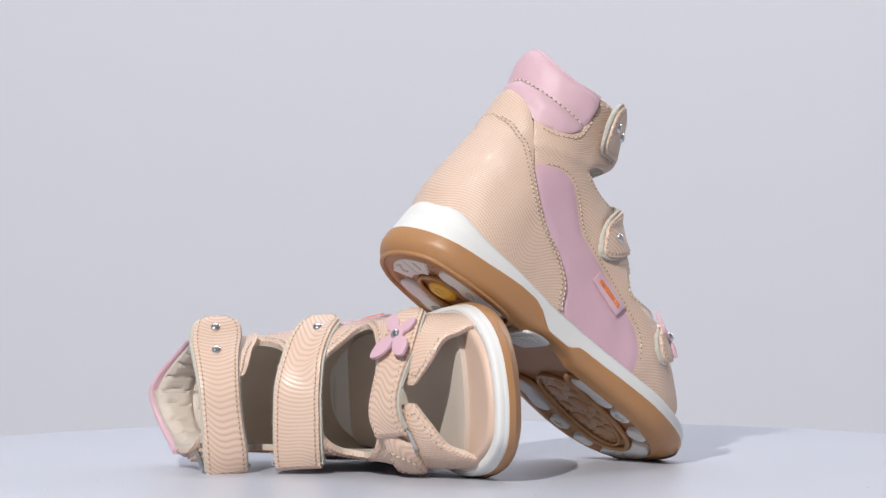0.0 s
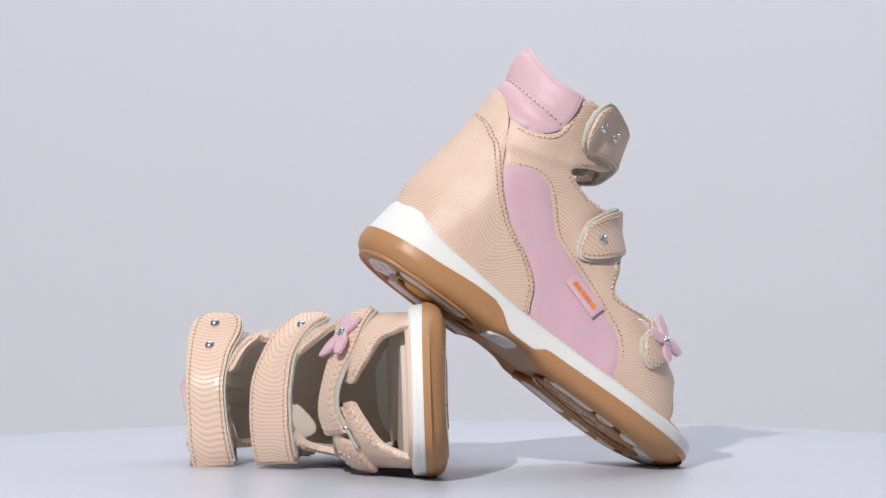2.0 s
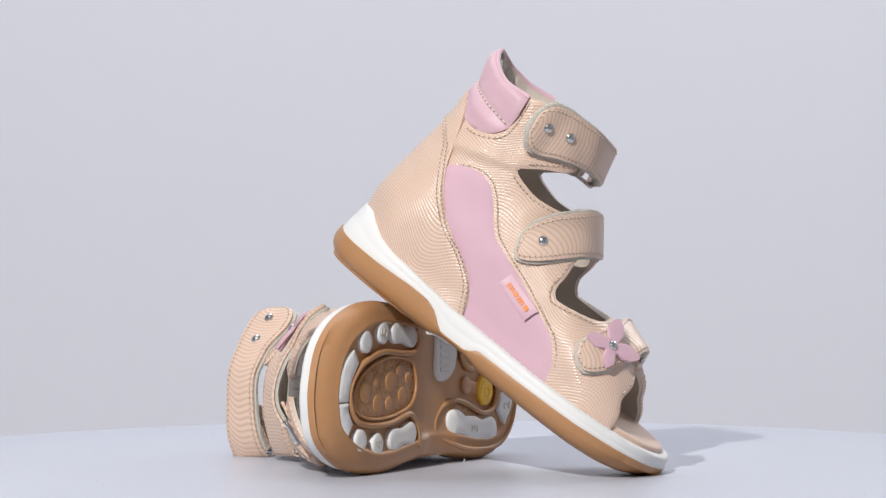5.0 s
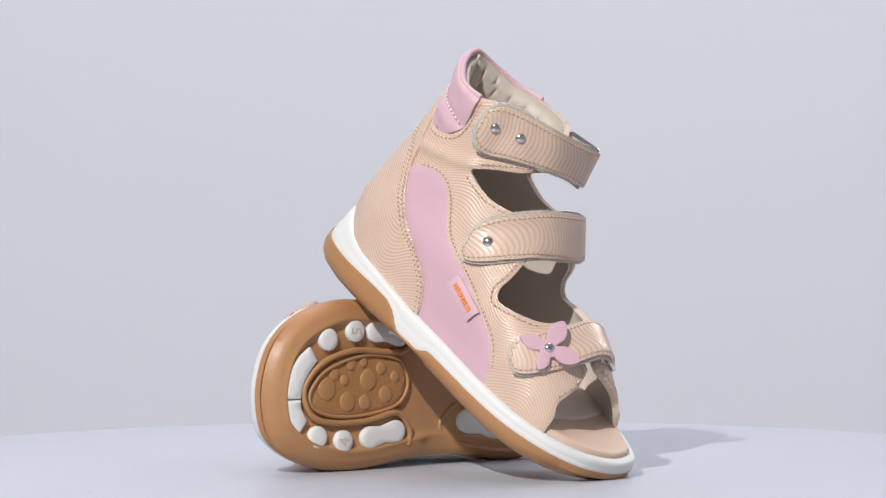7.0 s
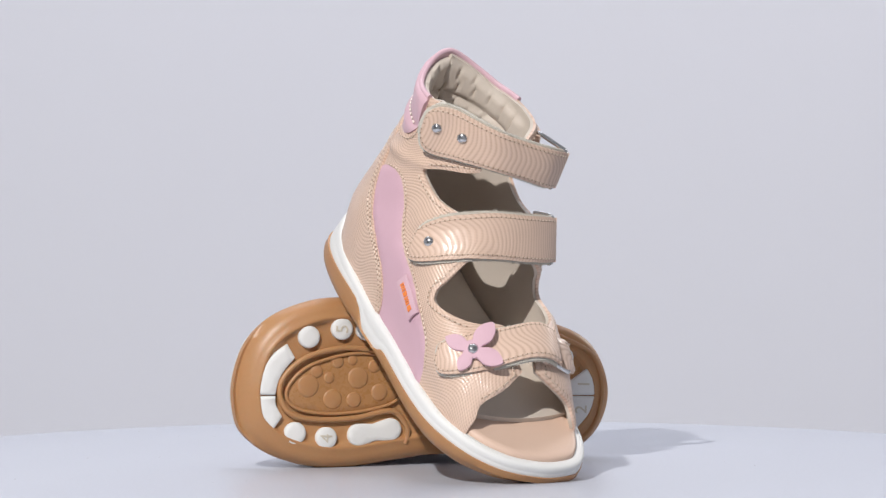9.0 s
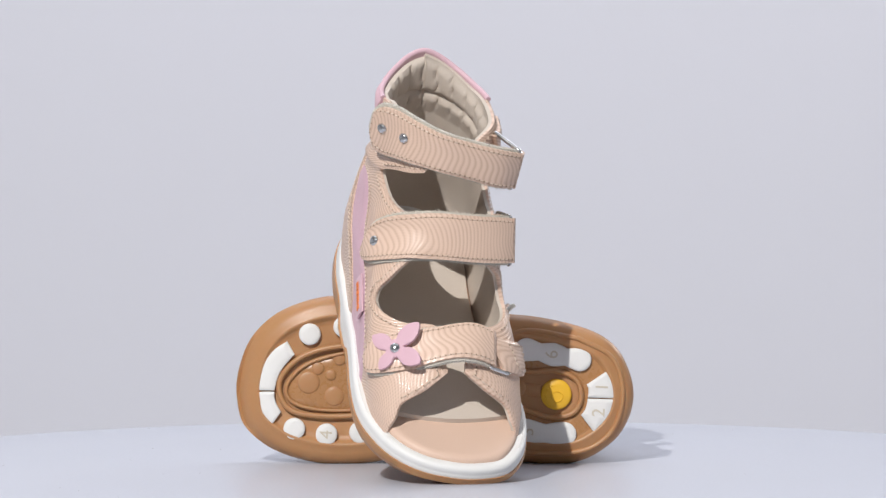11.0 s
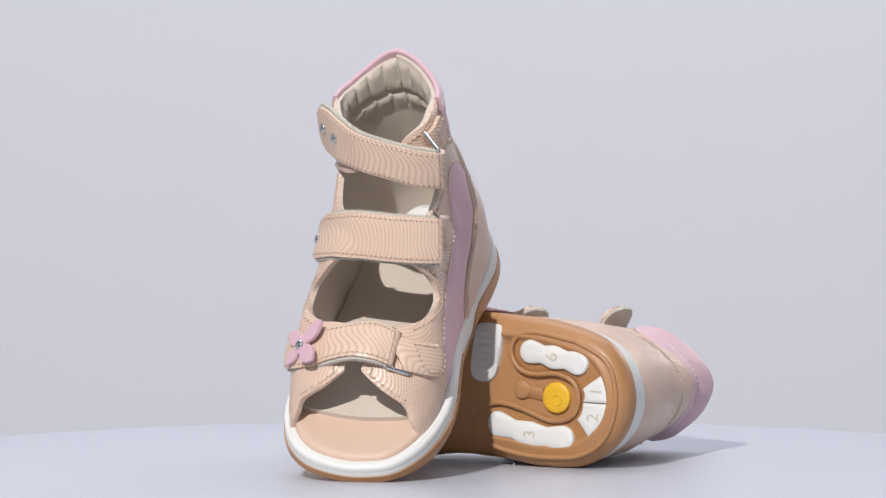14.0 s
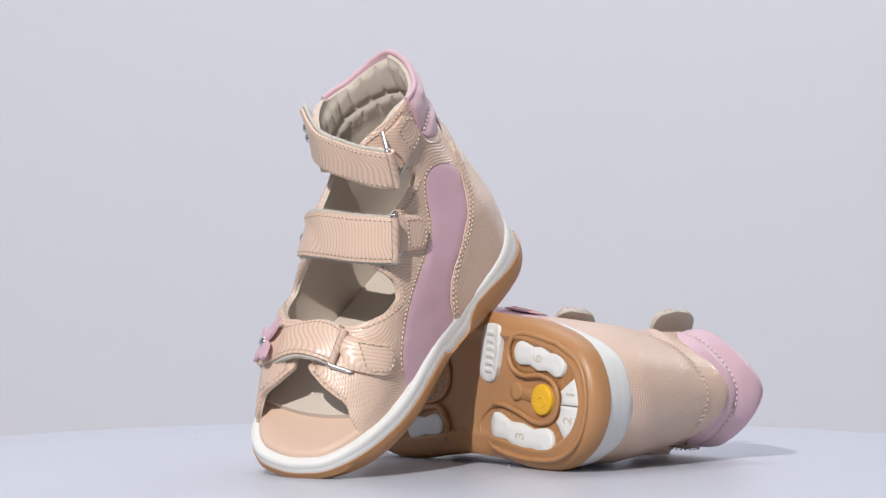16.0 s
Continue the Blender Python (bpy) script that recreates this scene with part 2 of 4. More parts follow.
LAST = {1: last_table(1), -1: last_table(-1)}


LEAN = 0.064  # how far the ankle leans to the outer side


def last_point(s, z):
    """Points of the last at the girth s (outer side positive, from the heel's middle) and height z."""
    s, z = np.asarray(s, float), np.clip(np.asarray(z, float), 14, 123.99)
    out = np.zeros((len(s), 3))
    for side in (1, -1):
        m = (s >= 0) if side > 0 else (s < 0)
        if not m.any():
            continue
        xt, yt, run = LAST[side]
        zi = z[m] - 14
        i = np.clip(zi.astype(int), 0, len(ZT) - 2)
        fz = zi - i
        length = run[i] * (1 - fz) + run[i + 1] * fz
        qv = np.clip(np.abs(s[m]) / length, 0, 0.9999) * 180
        j = np.clip(qv.astype(int), 0, 179)
        fq = qv - j

        def at(t):
            return (t[i, j] * (1 - fq) + t[i, j + 1] * fq) * (1 - fz) + (t[i + 1, j] * (1 - fq) + t[i + 1, j + 1] * fq) * fz
        out[m] = np.stack([at(xt), side * at(yt) + LEAN * np.clip(z[m] - 24, 0, None), z[m]], 1)
    return out


def last_offset(s, z, off):
    """Points at the distance off outside the last."""
    s, z = np.asarray(s, float), np.asarray(z, float)
    e = 0.6
    ds = last_point(s + e, z) - last_point(s - e, z)
    dz = last_point(s, z + e) - last_point(s, z - e)
    n = np.cross(ds, dz)
    n /= np.linalg.norm(n, axis=1)[:, None] + 1e-9
    p = last_point(s, z)
    flip = np.sign((n * (p - [60, 0, 0]))[:, :2].sum(1))
    n *= np.where(flip == 0, 1, flip)[:, None]
    return p + n * np.asarray(off)[..., None] if np.ndim(off) else p + n * off


def girth(points, side):
    """(x, z) seen from the side, as (s, z) on that side of the last."""
    res = []
    for x, z in points:
        xt, _, run = LAST[side]
        i = int(np.clip(math.floor(z - 14), 0, len(ZT) - 2))
        part_up = min(max(z - 14 - i, 0.0), 1.0)
        low, high = (float(np.interp(x, xt[k], QT)) * run[k] for k in (i, i + 1))
        res.append((side * (low + (high - low) * part_up), z))
    return res


def spread(points, step=1.6):
    n = max(3, int(length_of(points) / step))
    return curve_through(points, n)


def mm(points, hand):
    """Last millimetres to metres; hand is -1 for the right foot, whose outer side is -y. The left one lies down and its ankle sags a little."""
    p = np.array(points, float)
    if hand > 0:
        k = np.clip(p[:, 2] - 24, 0, None)
        lean = p[:, 1].copy()
        p += np.stack([(0.035 + 0.0011 * lean) * k, -0.004 * k, (0.012 - 0.0015 * lean) * k], 1)
        p[:, 1] -= 0.05 * np.clip(p[:, 2] - 60, 0, None) * np.clip(-lean / 25, 0, 1)
    return p * 0.001 * [1, hand, 1]


def panel(name, poly, lo, hi, material, parent, hand, label="", step=2.4, puff=None, roll=0.7, carry=False):
    """A piece of leather cut to poly, given in (s, z), lying between the offsets lo and hi on the last."""
    pts, faces = fill(poly, step)
    rim = rim_edges(faces)
    edge = set(i for e in rim for i in e)
    top = np.full(len(pts), float(hi))
    if puff is not None:
        top = top + puff(pts)
    uneven = np.array([noise.noise((p[0] * 0.07, p[1] * 0.07, hand * 3.0)) + 0.4 * noise.noise((p[0] * 0.22, p[1] * 0.22, hand * 5.0)) for p in pts])
    top = top + uneven * 0.55
    for i in edge:
        top[i] -= roll
    outer = last_offset(pts[:, 0], pts[:, 1], top)
    inner = last_offset(pts[:, 0], pts[:, 1], lo + puff(pts) if carry else lo)
    k = len(pts)
    allf = list(faces) + [tuple(i + k for i in reversed(f)) for f in faces] + [(b, a, a + k, b + k) for a, b in rim]
    return part(name, mm(np.concatenate([outer, inner]), hand), allf, material, parent, label, uv=np.concatenate([pts, pts]))


def stitches(name, lines, off, material, parent, hand, pitch=2.3, length=1.6, width=0.42, point=None, holes=True):
    """Rows of thread: short proud pieces along lines given in (s, z), or, if point is given, in space with normals (x, y, z, nx, ny, nz)."""
    verts, faces, pits, pit_faces = [], [], [], []
    for line in lines:
        line = np.array(line, float)
        run = length_of(line[:, :3])
        n = max(2, int(run / pitch))
        mids = curve_through(line, n * 2 + 1)
        for i in range(0, n * 2, 2):
            a, b = mids[i], mids[i + 1]
            c, h = (a + b) / 2, (b - a)
            h = h / (np.linalg.norm(h[:3]) + 1e-9) * length / 2
            pair = np.stack([c - h, c + h])
            if point is None:
                p = last_offset(pair[:, 0], pair[:, 1], off)
                q = last_offset(pair[:, 0], pair[:, 1], off + width)
            else:
                p = pair[:, :3]
                q = p + (c[3:] if len(c) > 3 else point) * width
            axis = p[1] - p[0]
            nrm = q[0] - p[0]
            side = np.cross(axis, nrm)
            side = side / (np.linalg.norm(side) + 1e-9) * width
            mid = (p[0] + p[1]) / 2
            up = nrm / (np.linalg.norm(nrm) + 1e-9) * width
            base = len(verts)
            for w, hh in ((-1, 0), (-0.72, 0.8), (0.72, 0.8), (1, 0)):
                m = mid + axis * 0.5 * w
                if abs(w) == 1:
                    verts.append(m - up * 0.5)
                else:
                    verts += [m + side * 0.9 - up * 0.25, m + up * 0.75, m - side * 0.9 - up * 0.25]
            faces += [(base, base + 1, base + 2), (base, base + 2, base + 3), (base + 1, base + 4, base + 5, base + 2),
                      (base + 2, base + 5, base + 6, base + 3), (base + 7, base + 5, base + 4), (base + 7, base + 6, base + 5)]
            if holes:
                # a dark disc at each stitch's end paints the shade of a pricked hole
                at = p[1] + axis / (np.linalg.norm(axis) + 1e-9) * (pitch - length) * 0.5
                base = len(pits)
                e1, e2 = axis / (np.linalg.norm(axis) + 1e-9) * 0.40, side / (np.linalg.norm(side) + 1e-9) * 0.40
                lift_off = up / width * 0.16
                pits += [at + lift_off + math.cos(k) * e1 + math.sin(k) * e2 for k in np.arange(6) * math.pi / 3] + [at + lift_off * 1.3]
                pit_faces += [(base + k, base + (k + 1) % 6, base + 6) for k in range(6)]
    if holes:
        part("perforation_shade", mm(pits, hand), pit_faces, NEEDLE, parent, kind="stuff")
    return part(name, mm(verts, hand), faces, material, parent, kind="stuff")


# ---------------------------------------------------------------- cut of the upper, as (x, z) on one side
COUNTER_EDGE = [(14.0, 99.0), (15.4, 97.4), (17.8, 94.4), (20.2, 91.2), (21.8, 88.4), (24.2, 82.9), (26.2, 77.3), (28.5, 71.3), (30.4, 67), (34.3, 60.4), (39.1, 54.4), (43.5, 49.7),
                (47.1, 47.6), (52.9, 44), (58.8, 40.4), (65, 37.1), (70.3, 33), (73.5, 28.9), (76.1, 23), (77.5, 15.5)]
COUNTER_STITCH = [(13.4, 83.0), (16.2, 80.4), (19.7, 76.6), (22.6, 74), (27.9, 65.2), (33.4, 56.5), (38.6, 50.8), (46.9, 44.3), (56.4, 40.2), (64.4, 35), (70, 29.6), (73.3, 22.5), (75.2, 18.6)]
PINK_FRONT = [(30.3, 67.6), (33.1, 70.6), (38.2, 73.1), (43.5, 74.5), (48.9, 73.8), (53.3, 71.3), (57.9, 66.8), (62.7, 60.8), (67.3, 56.3), (72.4, 53.7), (80.4, 50.7),
              (91.1, 46.9), (100.6, 42.8), (110, 38.7), (116.3, 35.4), (120.9, 30.8), (124.1, 25.3), (126.5, 15.5)]
PINK_FRONT_INNER = [(30.3, 67.6), (33, 73), (37.5, 77.5), (43, 80.6), (48.5, 81.4), (53, 79.2), (57, 74), (60.6, 66.8), (64.4, 60.6), (70.5, 55.8), (81.5, 51.4),
                    (92, 47.4), (102, 43.2), (110, 39), (116.4, 34.8), (121.4, 30), (124.8, 24.5), (126.5, 15.5)]
COLLAR_FRONT = [(42, 115), (42.5, 109.4), (42.8, 103.3), (42.1, 97.9), (39.2, 93.3), (35.1, 90.2), (31.1, 88.8), (26.2, 88.4), (21.4, 89.2), (17.6, 93.6), (15.0, 96.8)]
COLLAR_TOP = [(14.8, 121.6), (16.8, 119.4), (21, 116.6), (28.5, 114), (34.8, 114.2), (42, 115)]
INNER_RISE = 1.8  # the rim stands higher on the inner side of the foot
COLLAR_STITCH = [(14.8, 105.7), (19.6, 103.2), (27, 101.1), (34.2, 100), (40.8, 99)]


def half(points, side):
    return girth(points, side)


def both_sides(points):
    """A line from the inner side over the heel to the outer side, in (s, z)."""
    return half(points, -1)[::-1], half(points, 1)


def crease(side):
    """A soft fold in the leather from the counter to the throat."""
    a, b = (np.array(q) for q in girth([(27, 77.5), (57, 87.5)], side))

    def fold(p):
        d = b - a
        t = np.clip(((p - a) @ d) / (d @ d), 0, 1)
        gap = np.linalg.norm(p - (a + t[:, None] * d), axis=1)
        below = np.linalg.norm(p - (a + t[:, None] * d) + [0, 3.6], axis=1)
        return 1.5 * np.exp(-(gap / 2.4) ** 2) - 0.7 * np.exp(-(below / 1.6) ** 2)
    return fold


def upper(shoe, hand):
    def down(x0, x1, side, z=15.0, n=24):
        return girth([(x, z) for x in np.linspace(x0, x1, n)], side)

    # ---- heel counter wrapped round the back
    med, lat = both_sides(COUNTER_EDGE)
    lat_line, med_line = spread(lat), spread(med)
    bottom = np.array(down(77.5, 6.0, 1) + [(0.0, 15.0)] + down(6.0, 77.5, -1))
    top = [(0.0, 99.6)]
    poly = np.concatenate([med_line, top, lat_line, bottom[1:-1]])
    counter = panel("heel_counter", poly, -0.4, 2.5, BEIGE, shoe, hand, "shiny beige lizard-print leather heel counter")
    rows = []
    for side in (1, -1):
        line = np.array(girth(COUNTER_STITCH, side))
        rows += [line, line + [side * 2.0, 0.6]]
    rows = [spread([(s, z) for s, z in r]) for r in rows]
    rows.append(spread(girth([(13.6, 82.9)], -1) + [(-3, 83.9), (3, 83.9)] + girth([(13.6, 82.9)], 1)))
    stitches("stitching", rows, 2.62, THREAD, counter, hand)

    # ---- padded collar in two rolls
    seam_line = np.array([(0.0, 106.4)] + list(half(COLLAR_STITCH, 1)))

    def puff(p):
        groove = np.interp(np.abs(p[:, 0]), seam_line[:, 0], seam_line[:, 1])
        d = np.abs(p[:, 1] - groove)
        low = np.interp(np.abs(p[:, 0]), [0, 12, 20, 45, 52, 70], [97.5, 95, 90.5, 89, 94, 108])
        return 2.3 * np.sqrt(np.clip((d - 0.5) / 9.0, 0, 1)) * np.clip((np.interp(np.abs(p[:, 0]), [0, 10, 25, 45, 60], [122, 119, 115, 114, 115]) - p[:, 1]) / 3.5 + 0.4, 0.4, 1) * np.clip((p[:, 1] - low) / 6, 0.1, 1)
    cm, cl = both_sides(COLLAR_FRONT)
    tl = half(COLLAR_TOP, 1)
    tm = half([(x, z + INNER_RISE * min(1, (x - 14.8) / 10)) for x, z in COLLAR_TOP], -1)[::-1]
    rim_line = np.concatenate([spread(tm), [(0.0, 122.3)], spread(tl)])
    low = np.concatenate([spread(cl), [(0.0, 98.0)], spread(cm)])
    poly = np.concatenate([rim_line, low[1:-1]])
    collar = panel("collar", poly, -0.5, 0.9, PINK_PATENT, shoe, hand, "padded pink leather ankle collar", puff=puff, roll=0.4, step=1.3)
    sm, sl = both_sides(COLLAR_STITCH)
    stitches("stitching", [spread(np.concatenate([sm, sl]))], 1.55, PALE_THREAD, collar, hand, 2.5, 1.8, 0.5)
    rim = last_offset(rim_line[:, 0], rim_line[:, 1], 0.75)
    rim = curve_through(rim, 90)
    v, f = tube(rim, 1.3, sides=10)
    part("collar_edge", mm(v, hand), f, PINK_PATENT, shoe)

    # ---- each side: quarter with its flap, tabs and vamp, the pink inset
    for side in (1, -1):
        ridge = 9.0 if side > 0 else 12.0

        def tip(z, back):
            """(s, z) at the distance back from the front middle."""
            return (side * (float(np.interp(z, ZT, LAST[side][2])) - back), z)
        edge = girth([(22, 89.5), (26.2, 88.6), (31.1, 88.8), (35.1, 90.2), (39.2, 93.3), (42.1, 97.9), (42.8, 103.3), (42.5, 109.4), (42, 115 + (INNER_RISE if side < 0 else 0))], side)
        front = girth([(48, 117.2), (56, 117)], side) + [tip(115, ridge + 8), tip(110, ridge + 1), tip(103, ridge)]
        front += girth([(75, 98.6), (66, 92.6), (58.4, 87.4), (57, 85.8), (57.8, 84.4), (61, 83), (67, 81.2), (74, 80.4)], side)
        front += [tip(82, 17), tip(84.5, 12), tip(85.5, 9.5), tip(84, 8), tip(75, 7), tip(72.0, ridge - 1), tip(69.5, ridge + 8)]
        fore = 4.0 if side > 0 else 1.0
        front += girth([(99.5 + fore, 59.4), (99.8 + fore, 54.8), (101.6 + fore, 51.6), (105.7 + fore, 50.2)], side) + [tip(52.4, 21), tip(53.8, 13), tip(54.0, 7), tip(52, 4.5), tip(45, 4)]
        front += [tip(43.6, 5.2), tip(41.6, 8.8), tip(38.4, 14.6)] + girth([(156.5, 31.5), (160, 26), (161.2, 20.5), (161.5, 15)], side)
        floor = down(161, 78, side)
        rear = girth(COUNTER_EDGE[::-1][:-6], side)
        poly = np.concatenate([spread(edge), spread(front)[1:], np.array(floor)[1:-1], spread(rear)])
        quarter = panel("quarter", poly, -0.6, 1.35, BEIGE, shoe, hand, "shiny beige lizard-print leather quarter with strap tabs", step=2.0, puff=crease(side) if side > 0 else None)
        bow = PINK_FRONT if side > 0 else PINK_FRONT_INNER
        inset = np.concatenate([spread(girth(bow, side)), np.array(down(126, 76, side))[1:-1], spread(girth(COUNTER_EDGE[::-1][:12], side))])
        panel("side_inset", inset, 1.0, 1.85, PINK, shoe, hand, "matt pink nubuck inset", step=2.6, roll=0.5)
        lines = []
        off = np.array(girth([(x + 1.4, z + 1.2) for x, z in bow[1:-1]], side))
        lines.append(spread(off))
        lines.append(spread(girth([(x + (1.6 if z > 93 else 0.4), z - 2.0) for x, z in COLLAR_FRONT[:-3]], side)))
        fr = np.array(front)
        for a, b in ((0, 5), (5, 8), (9, 15), (18, 25), (26, 33)):
            run = spread(fr[a:b])
            way = np.gradient(run, axis=0)
            way /= np.linalg.norm(way, axis=1)[:, None] + 1e-9
            lines.append(run + side * 2.0 * np.column_stack([way[:, 1], -way[:, 0]]))
        stitches("stitching", lines, 1.55, THREAD, quarter, hand)
        # ---- lining of this side
        line_poly = np.concatenate([spread(girth([(13.6, 120), (16, 118), (21, 115.6), (28.5, 113.4), (34.8, 113.6), (42, 114.4)], side)) + ([0, INNER_RISE] if side < 0 else [0, 0]), fr_to_spread(front, side),
                                    np.array(floor)[1:-1], np.array(down(78, 6, side))[:-1], np.array([(side * -0.6, z) for z in np.linspace(16, 120.5, 40)])])

        def pleat(p):
            band = np.clip((p[:, 1] - 90) / 8, 0, 1) * np.clip((58 - np.abs(p[:, 0])) / 10, 0, 1)
            band = band * np.clip((np.interp(np.abs(p[:, 0]), [0, 10, 25, 45, 60], [121.5, 118.5, 114.6, 113.6, 114]) - p[:, 1]) / 3.5, 0.15, 1)
            wrinkle = np.exp(-(np.sin(p[:, 0] * 0.36 + 0.45 * np.sin(p[:, 1] * 0.21 + p[:, 0] * 0.05)) / 0.24) ** 2)
            seam = np.exp(-((p[:, 1] - 103 + 0.05 * np.abs(p[:, 0])) / 1.5) ** 2)
            return band * (-2.3 + 1.9 * np.maximum(wrinkle * 0.85, seam))
        lining(line_poly, shoe, hand, pleat)


def fr_to_spread(front, side):
    f = np.array(front, float)
    f[:, 0] -= side * 0.5
    return spread(f)


def lining(poly, shoe, hand, pleat):
    pts, faces = fill(poly, 1.5)
    rim = rim_edges(faces)
    k = len(pts)
    outer = last_offset(pts[:, 0], pts[:, 1], -0.62)
    inner = last_offset(pts[:, 0], pts[:, 1], -2.0 + pleat(pts) * 1.0)
    allf = list(faces) + [tuple(i + k for i in reversed(f)) for f in faces] + [(b, a, a + k, b + k) for a, b in rim]
    return part("lining", mm(np.concatenate([outer, inner]), hand), allf, LINING, shoe, "cream leather lining with padded pleats")


# ---------------------------------------------------------------- straps
STRAPS = {
    "ankle": ([(51, 33.9, 112), (53.8, 32.3, 118.6), (59.3, 26.2, 120.9), (65.8, 19.4, 120.6), (73.5, 9.1, 119.7), (76.7, -4.8, 117.6), (78.2, -17.9, 115.6), (75.5, -30, 112.1)],
              [(51.5, 34.3, 105.6), (55.2, 32.6, 97.5), (60.7, 27.2, 97), (67.7, 21.6, 100.1), (78.4, 8.3, 102.5), (81.6, -7.6, 100.5), (81.9, -19.7, 97.5), (77.9, -28.7, 94.8)]),
    "instep": ([(77.6, 31.8, 65.5), (78.4, 31.5, 71.4), (83.4, 26.4, 79.6), (88, 19.2, 84.7), (91.6, 8.1, 88.6), (92.6, -7.8, 88.6), (90.3, -20.5, 86.7), (87.5, -29, 84.4)],
              [(79, 32.4, 59.4), (82, 32.1, 54.8), (89.5, 28.4, 58.4), (97.5, 18.9, 65.7), (103.6, 7.3, 71.8), (104.6, -8.6, 71.7), (102.6, -21.2, 70.1), (98.9, -29.7, 67.9)]),
    "toe": ([(127.8, 30.6, 41.6), (128.8, 30.4, 45), (131, 21.3, 51.2), (132.5, 10.1, 55.4), (131.5, -2.4, 57.5), (131.5, -9.1, 57.3), (133, -17.2, 54.7)],
              [(130.3, 32.1, 37.4), (137, 32.3, 33.2), (145, 24.3, 39.4), (148, 14.8, 46.8), (148.7, 2.4, 51.6), (148.7, -7.4, 51.2), (147.5, -15.8, 47)]),
}


def clear_of_last(grid, gap):
    """Push strap points out to at least gap from the form where they lie along its sides."""
    for side in (1, -1):
        xt, yt, _ = LAST[side]
        for p in grid.reshape(-1, 3):
            i = int(np.clip(round(p[2] - 14), 0, len(ZT) - 1))
            if p[0] >= xt[i][-1] - 1 or p[0] <= xt[i][0] + 20:
                continue
            edge = side * float(np.interp(p[0], xt[i], yt[i])) + LEAN * max(p[2] - 24, 0)
            p[1] = max(p[1], edge + gap) if side > 0 and p[1] > 8 else min(p[1], edge - gap) if side < 0 and p[1] < -8 else p[1]
    for _ in range(2):
        grid[1:-1] = (grid[:-2] + 2 * grid[1:-1] + grid[2:]) / 4
    return grid


def ribbon(top, bottom, lo, hi, rows=9, n=56, grow=0.0, gap=None):
    """Verts and faces of a strap between two edge lines, and its face points and normals."""
    a, b = curve_through(top, n), curve_through(bottom, n)
    k = len(a)
    grid = np.zeros((k, rows, 3))
    for j, w in enumerate(np.linspace(-grow, 1 + grow, rows)):
        grid[:, j] = a * (1 - w) + b * w
    if gap is not None:
        grid = clear_of_last(grid, gap)
    du = np.gradient(grid, axis=0)
    dv = np.gradient(grid, axis=1)
    nrm = np.cross(du, dv)
    nrm /= np.linalg.norm(nrm, axis=2)[..., None] + 1e-9
    out = grid[k // 2, rows // 2] - [70, 0, 40]
    if (nrm[k // 2, rows // 2] * out).sum() < 0:
        nrm = -nrm
    hh = np.full((k, rows), float(hi))
    hh[:, 0] -= 0.5
    hh[:, -1] -= 0.5
    hh[0] -= 0.5
    up = grid + nrm * hh[..., None]
    dn = grid + nrm * lo
    verts = np.concatenate([up.reshape(-1, 3), dn.reshape(-1, 3)])
    m = k * rows
    faces = []
    for i in range(k - 1):
        for j in range(rows - 1):
            q = (i * rows + j, i * rows + j + 1, (i + 1) * rows + j + 1, (i + 1) * rows + j)
            faces += [q, tuple(p + m for p in reversed(q))]
    loop = [i * rows for i in range(k)] + [(k - 1) * rows + j for j in range(1, rows)] + [i * rows + rows - 1 for i in range(k - 2, -1, -1)] + [j for j in range(rows - 2, 0, -1)]
    for p, q in zip(loop, loop[1:] + loop[:1]):
        faces.append((p, q, q + m, p + m))
    run = np.concatenate([[0], np.cumsum(np.linalg.norm(np.diff(grid[:, rows // 2], axis=0), axis=1))])
    wide = np.linspace(0, np.linalg.norm(a[k // 2] - b[k // 2]), rows)
    cut = np.stack([np.tile(wide, k), np.repeat(run, rows)], 1)
    return verts, faces, grid, nrm, np.concatenate([cut, cut])


def ring_wire(corners):
    """A closed wire with rounded corners through four points, a little larger than they are."""
    c = np.array(corners, float)
    c = c + (c - np.roll(c, 2, 0)) * 0.05
    pts = []
    for i in range(4):
        p, o, q = c[i - 1], c[i], c[(i + 1) % 4]
        u, w = (p - o) / (np.linalg.norm(p - o) + 1e-9), (q - o) / (np.linalg.norm(q - o) + 1e-9)
        for k in np.linspace(0, 1, 5):
            pts.append(o + u * 1.3 * (1 - k) ** 2 + w * 1.3 * k ** 2)
    return curve_through(pts, 64, True)


TABS = {"ankle": (62.5, 104.6, 49.5, 106.2, 17.0), "instep": (85.5, 73.4, 73.5, 65.2, 19.0), "toe": (139.0, 46.5, 131.0, 37.5, 15.5)}


def tab_frame(which):
    x0, z0, x1, z1, wide = TABS[which]
    (s0, _), (s1, _) = girth([(x0, z0)], -1)[0], girth([(x1, z1)], -1)[0]
    a, b = np.array([s0, z0]), np.array([s1, z1])
    u = (b - a) / np.linalg.norm(b - a)
    return a, b, u, np.array([-u[1], u[0]]) * wide / 2


def tab_edge(which):
    a, b, u, w = tab_frame(which)
    p = np.stack([a - w, a + w])
    q = last_offset(p[:, 0], p[:, 1], 2.4)
    return q[0], q[1]


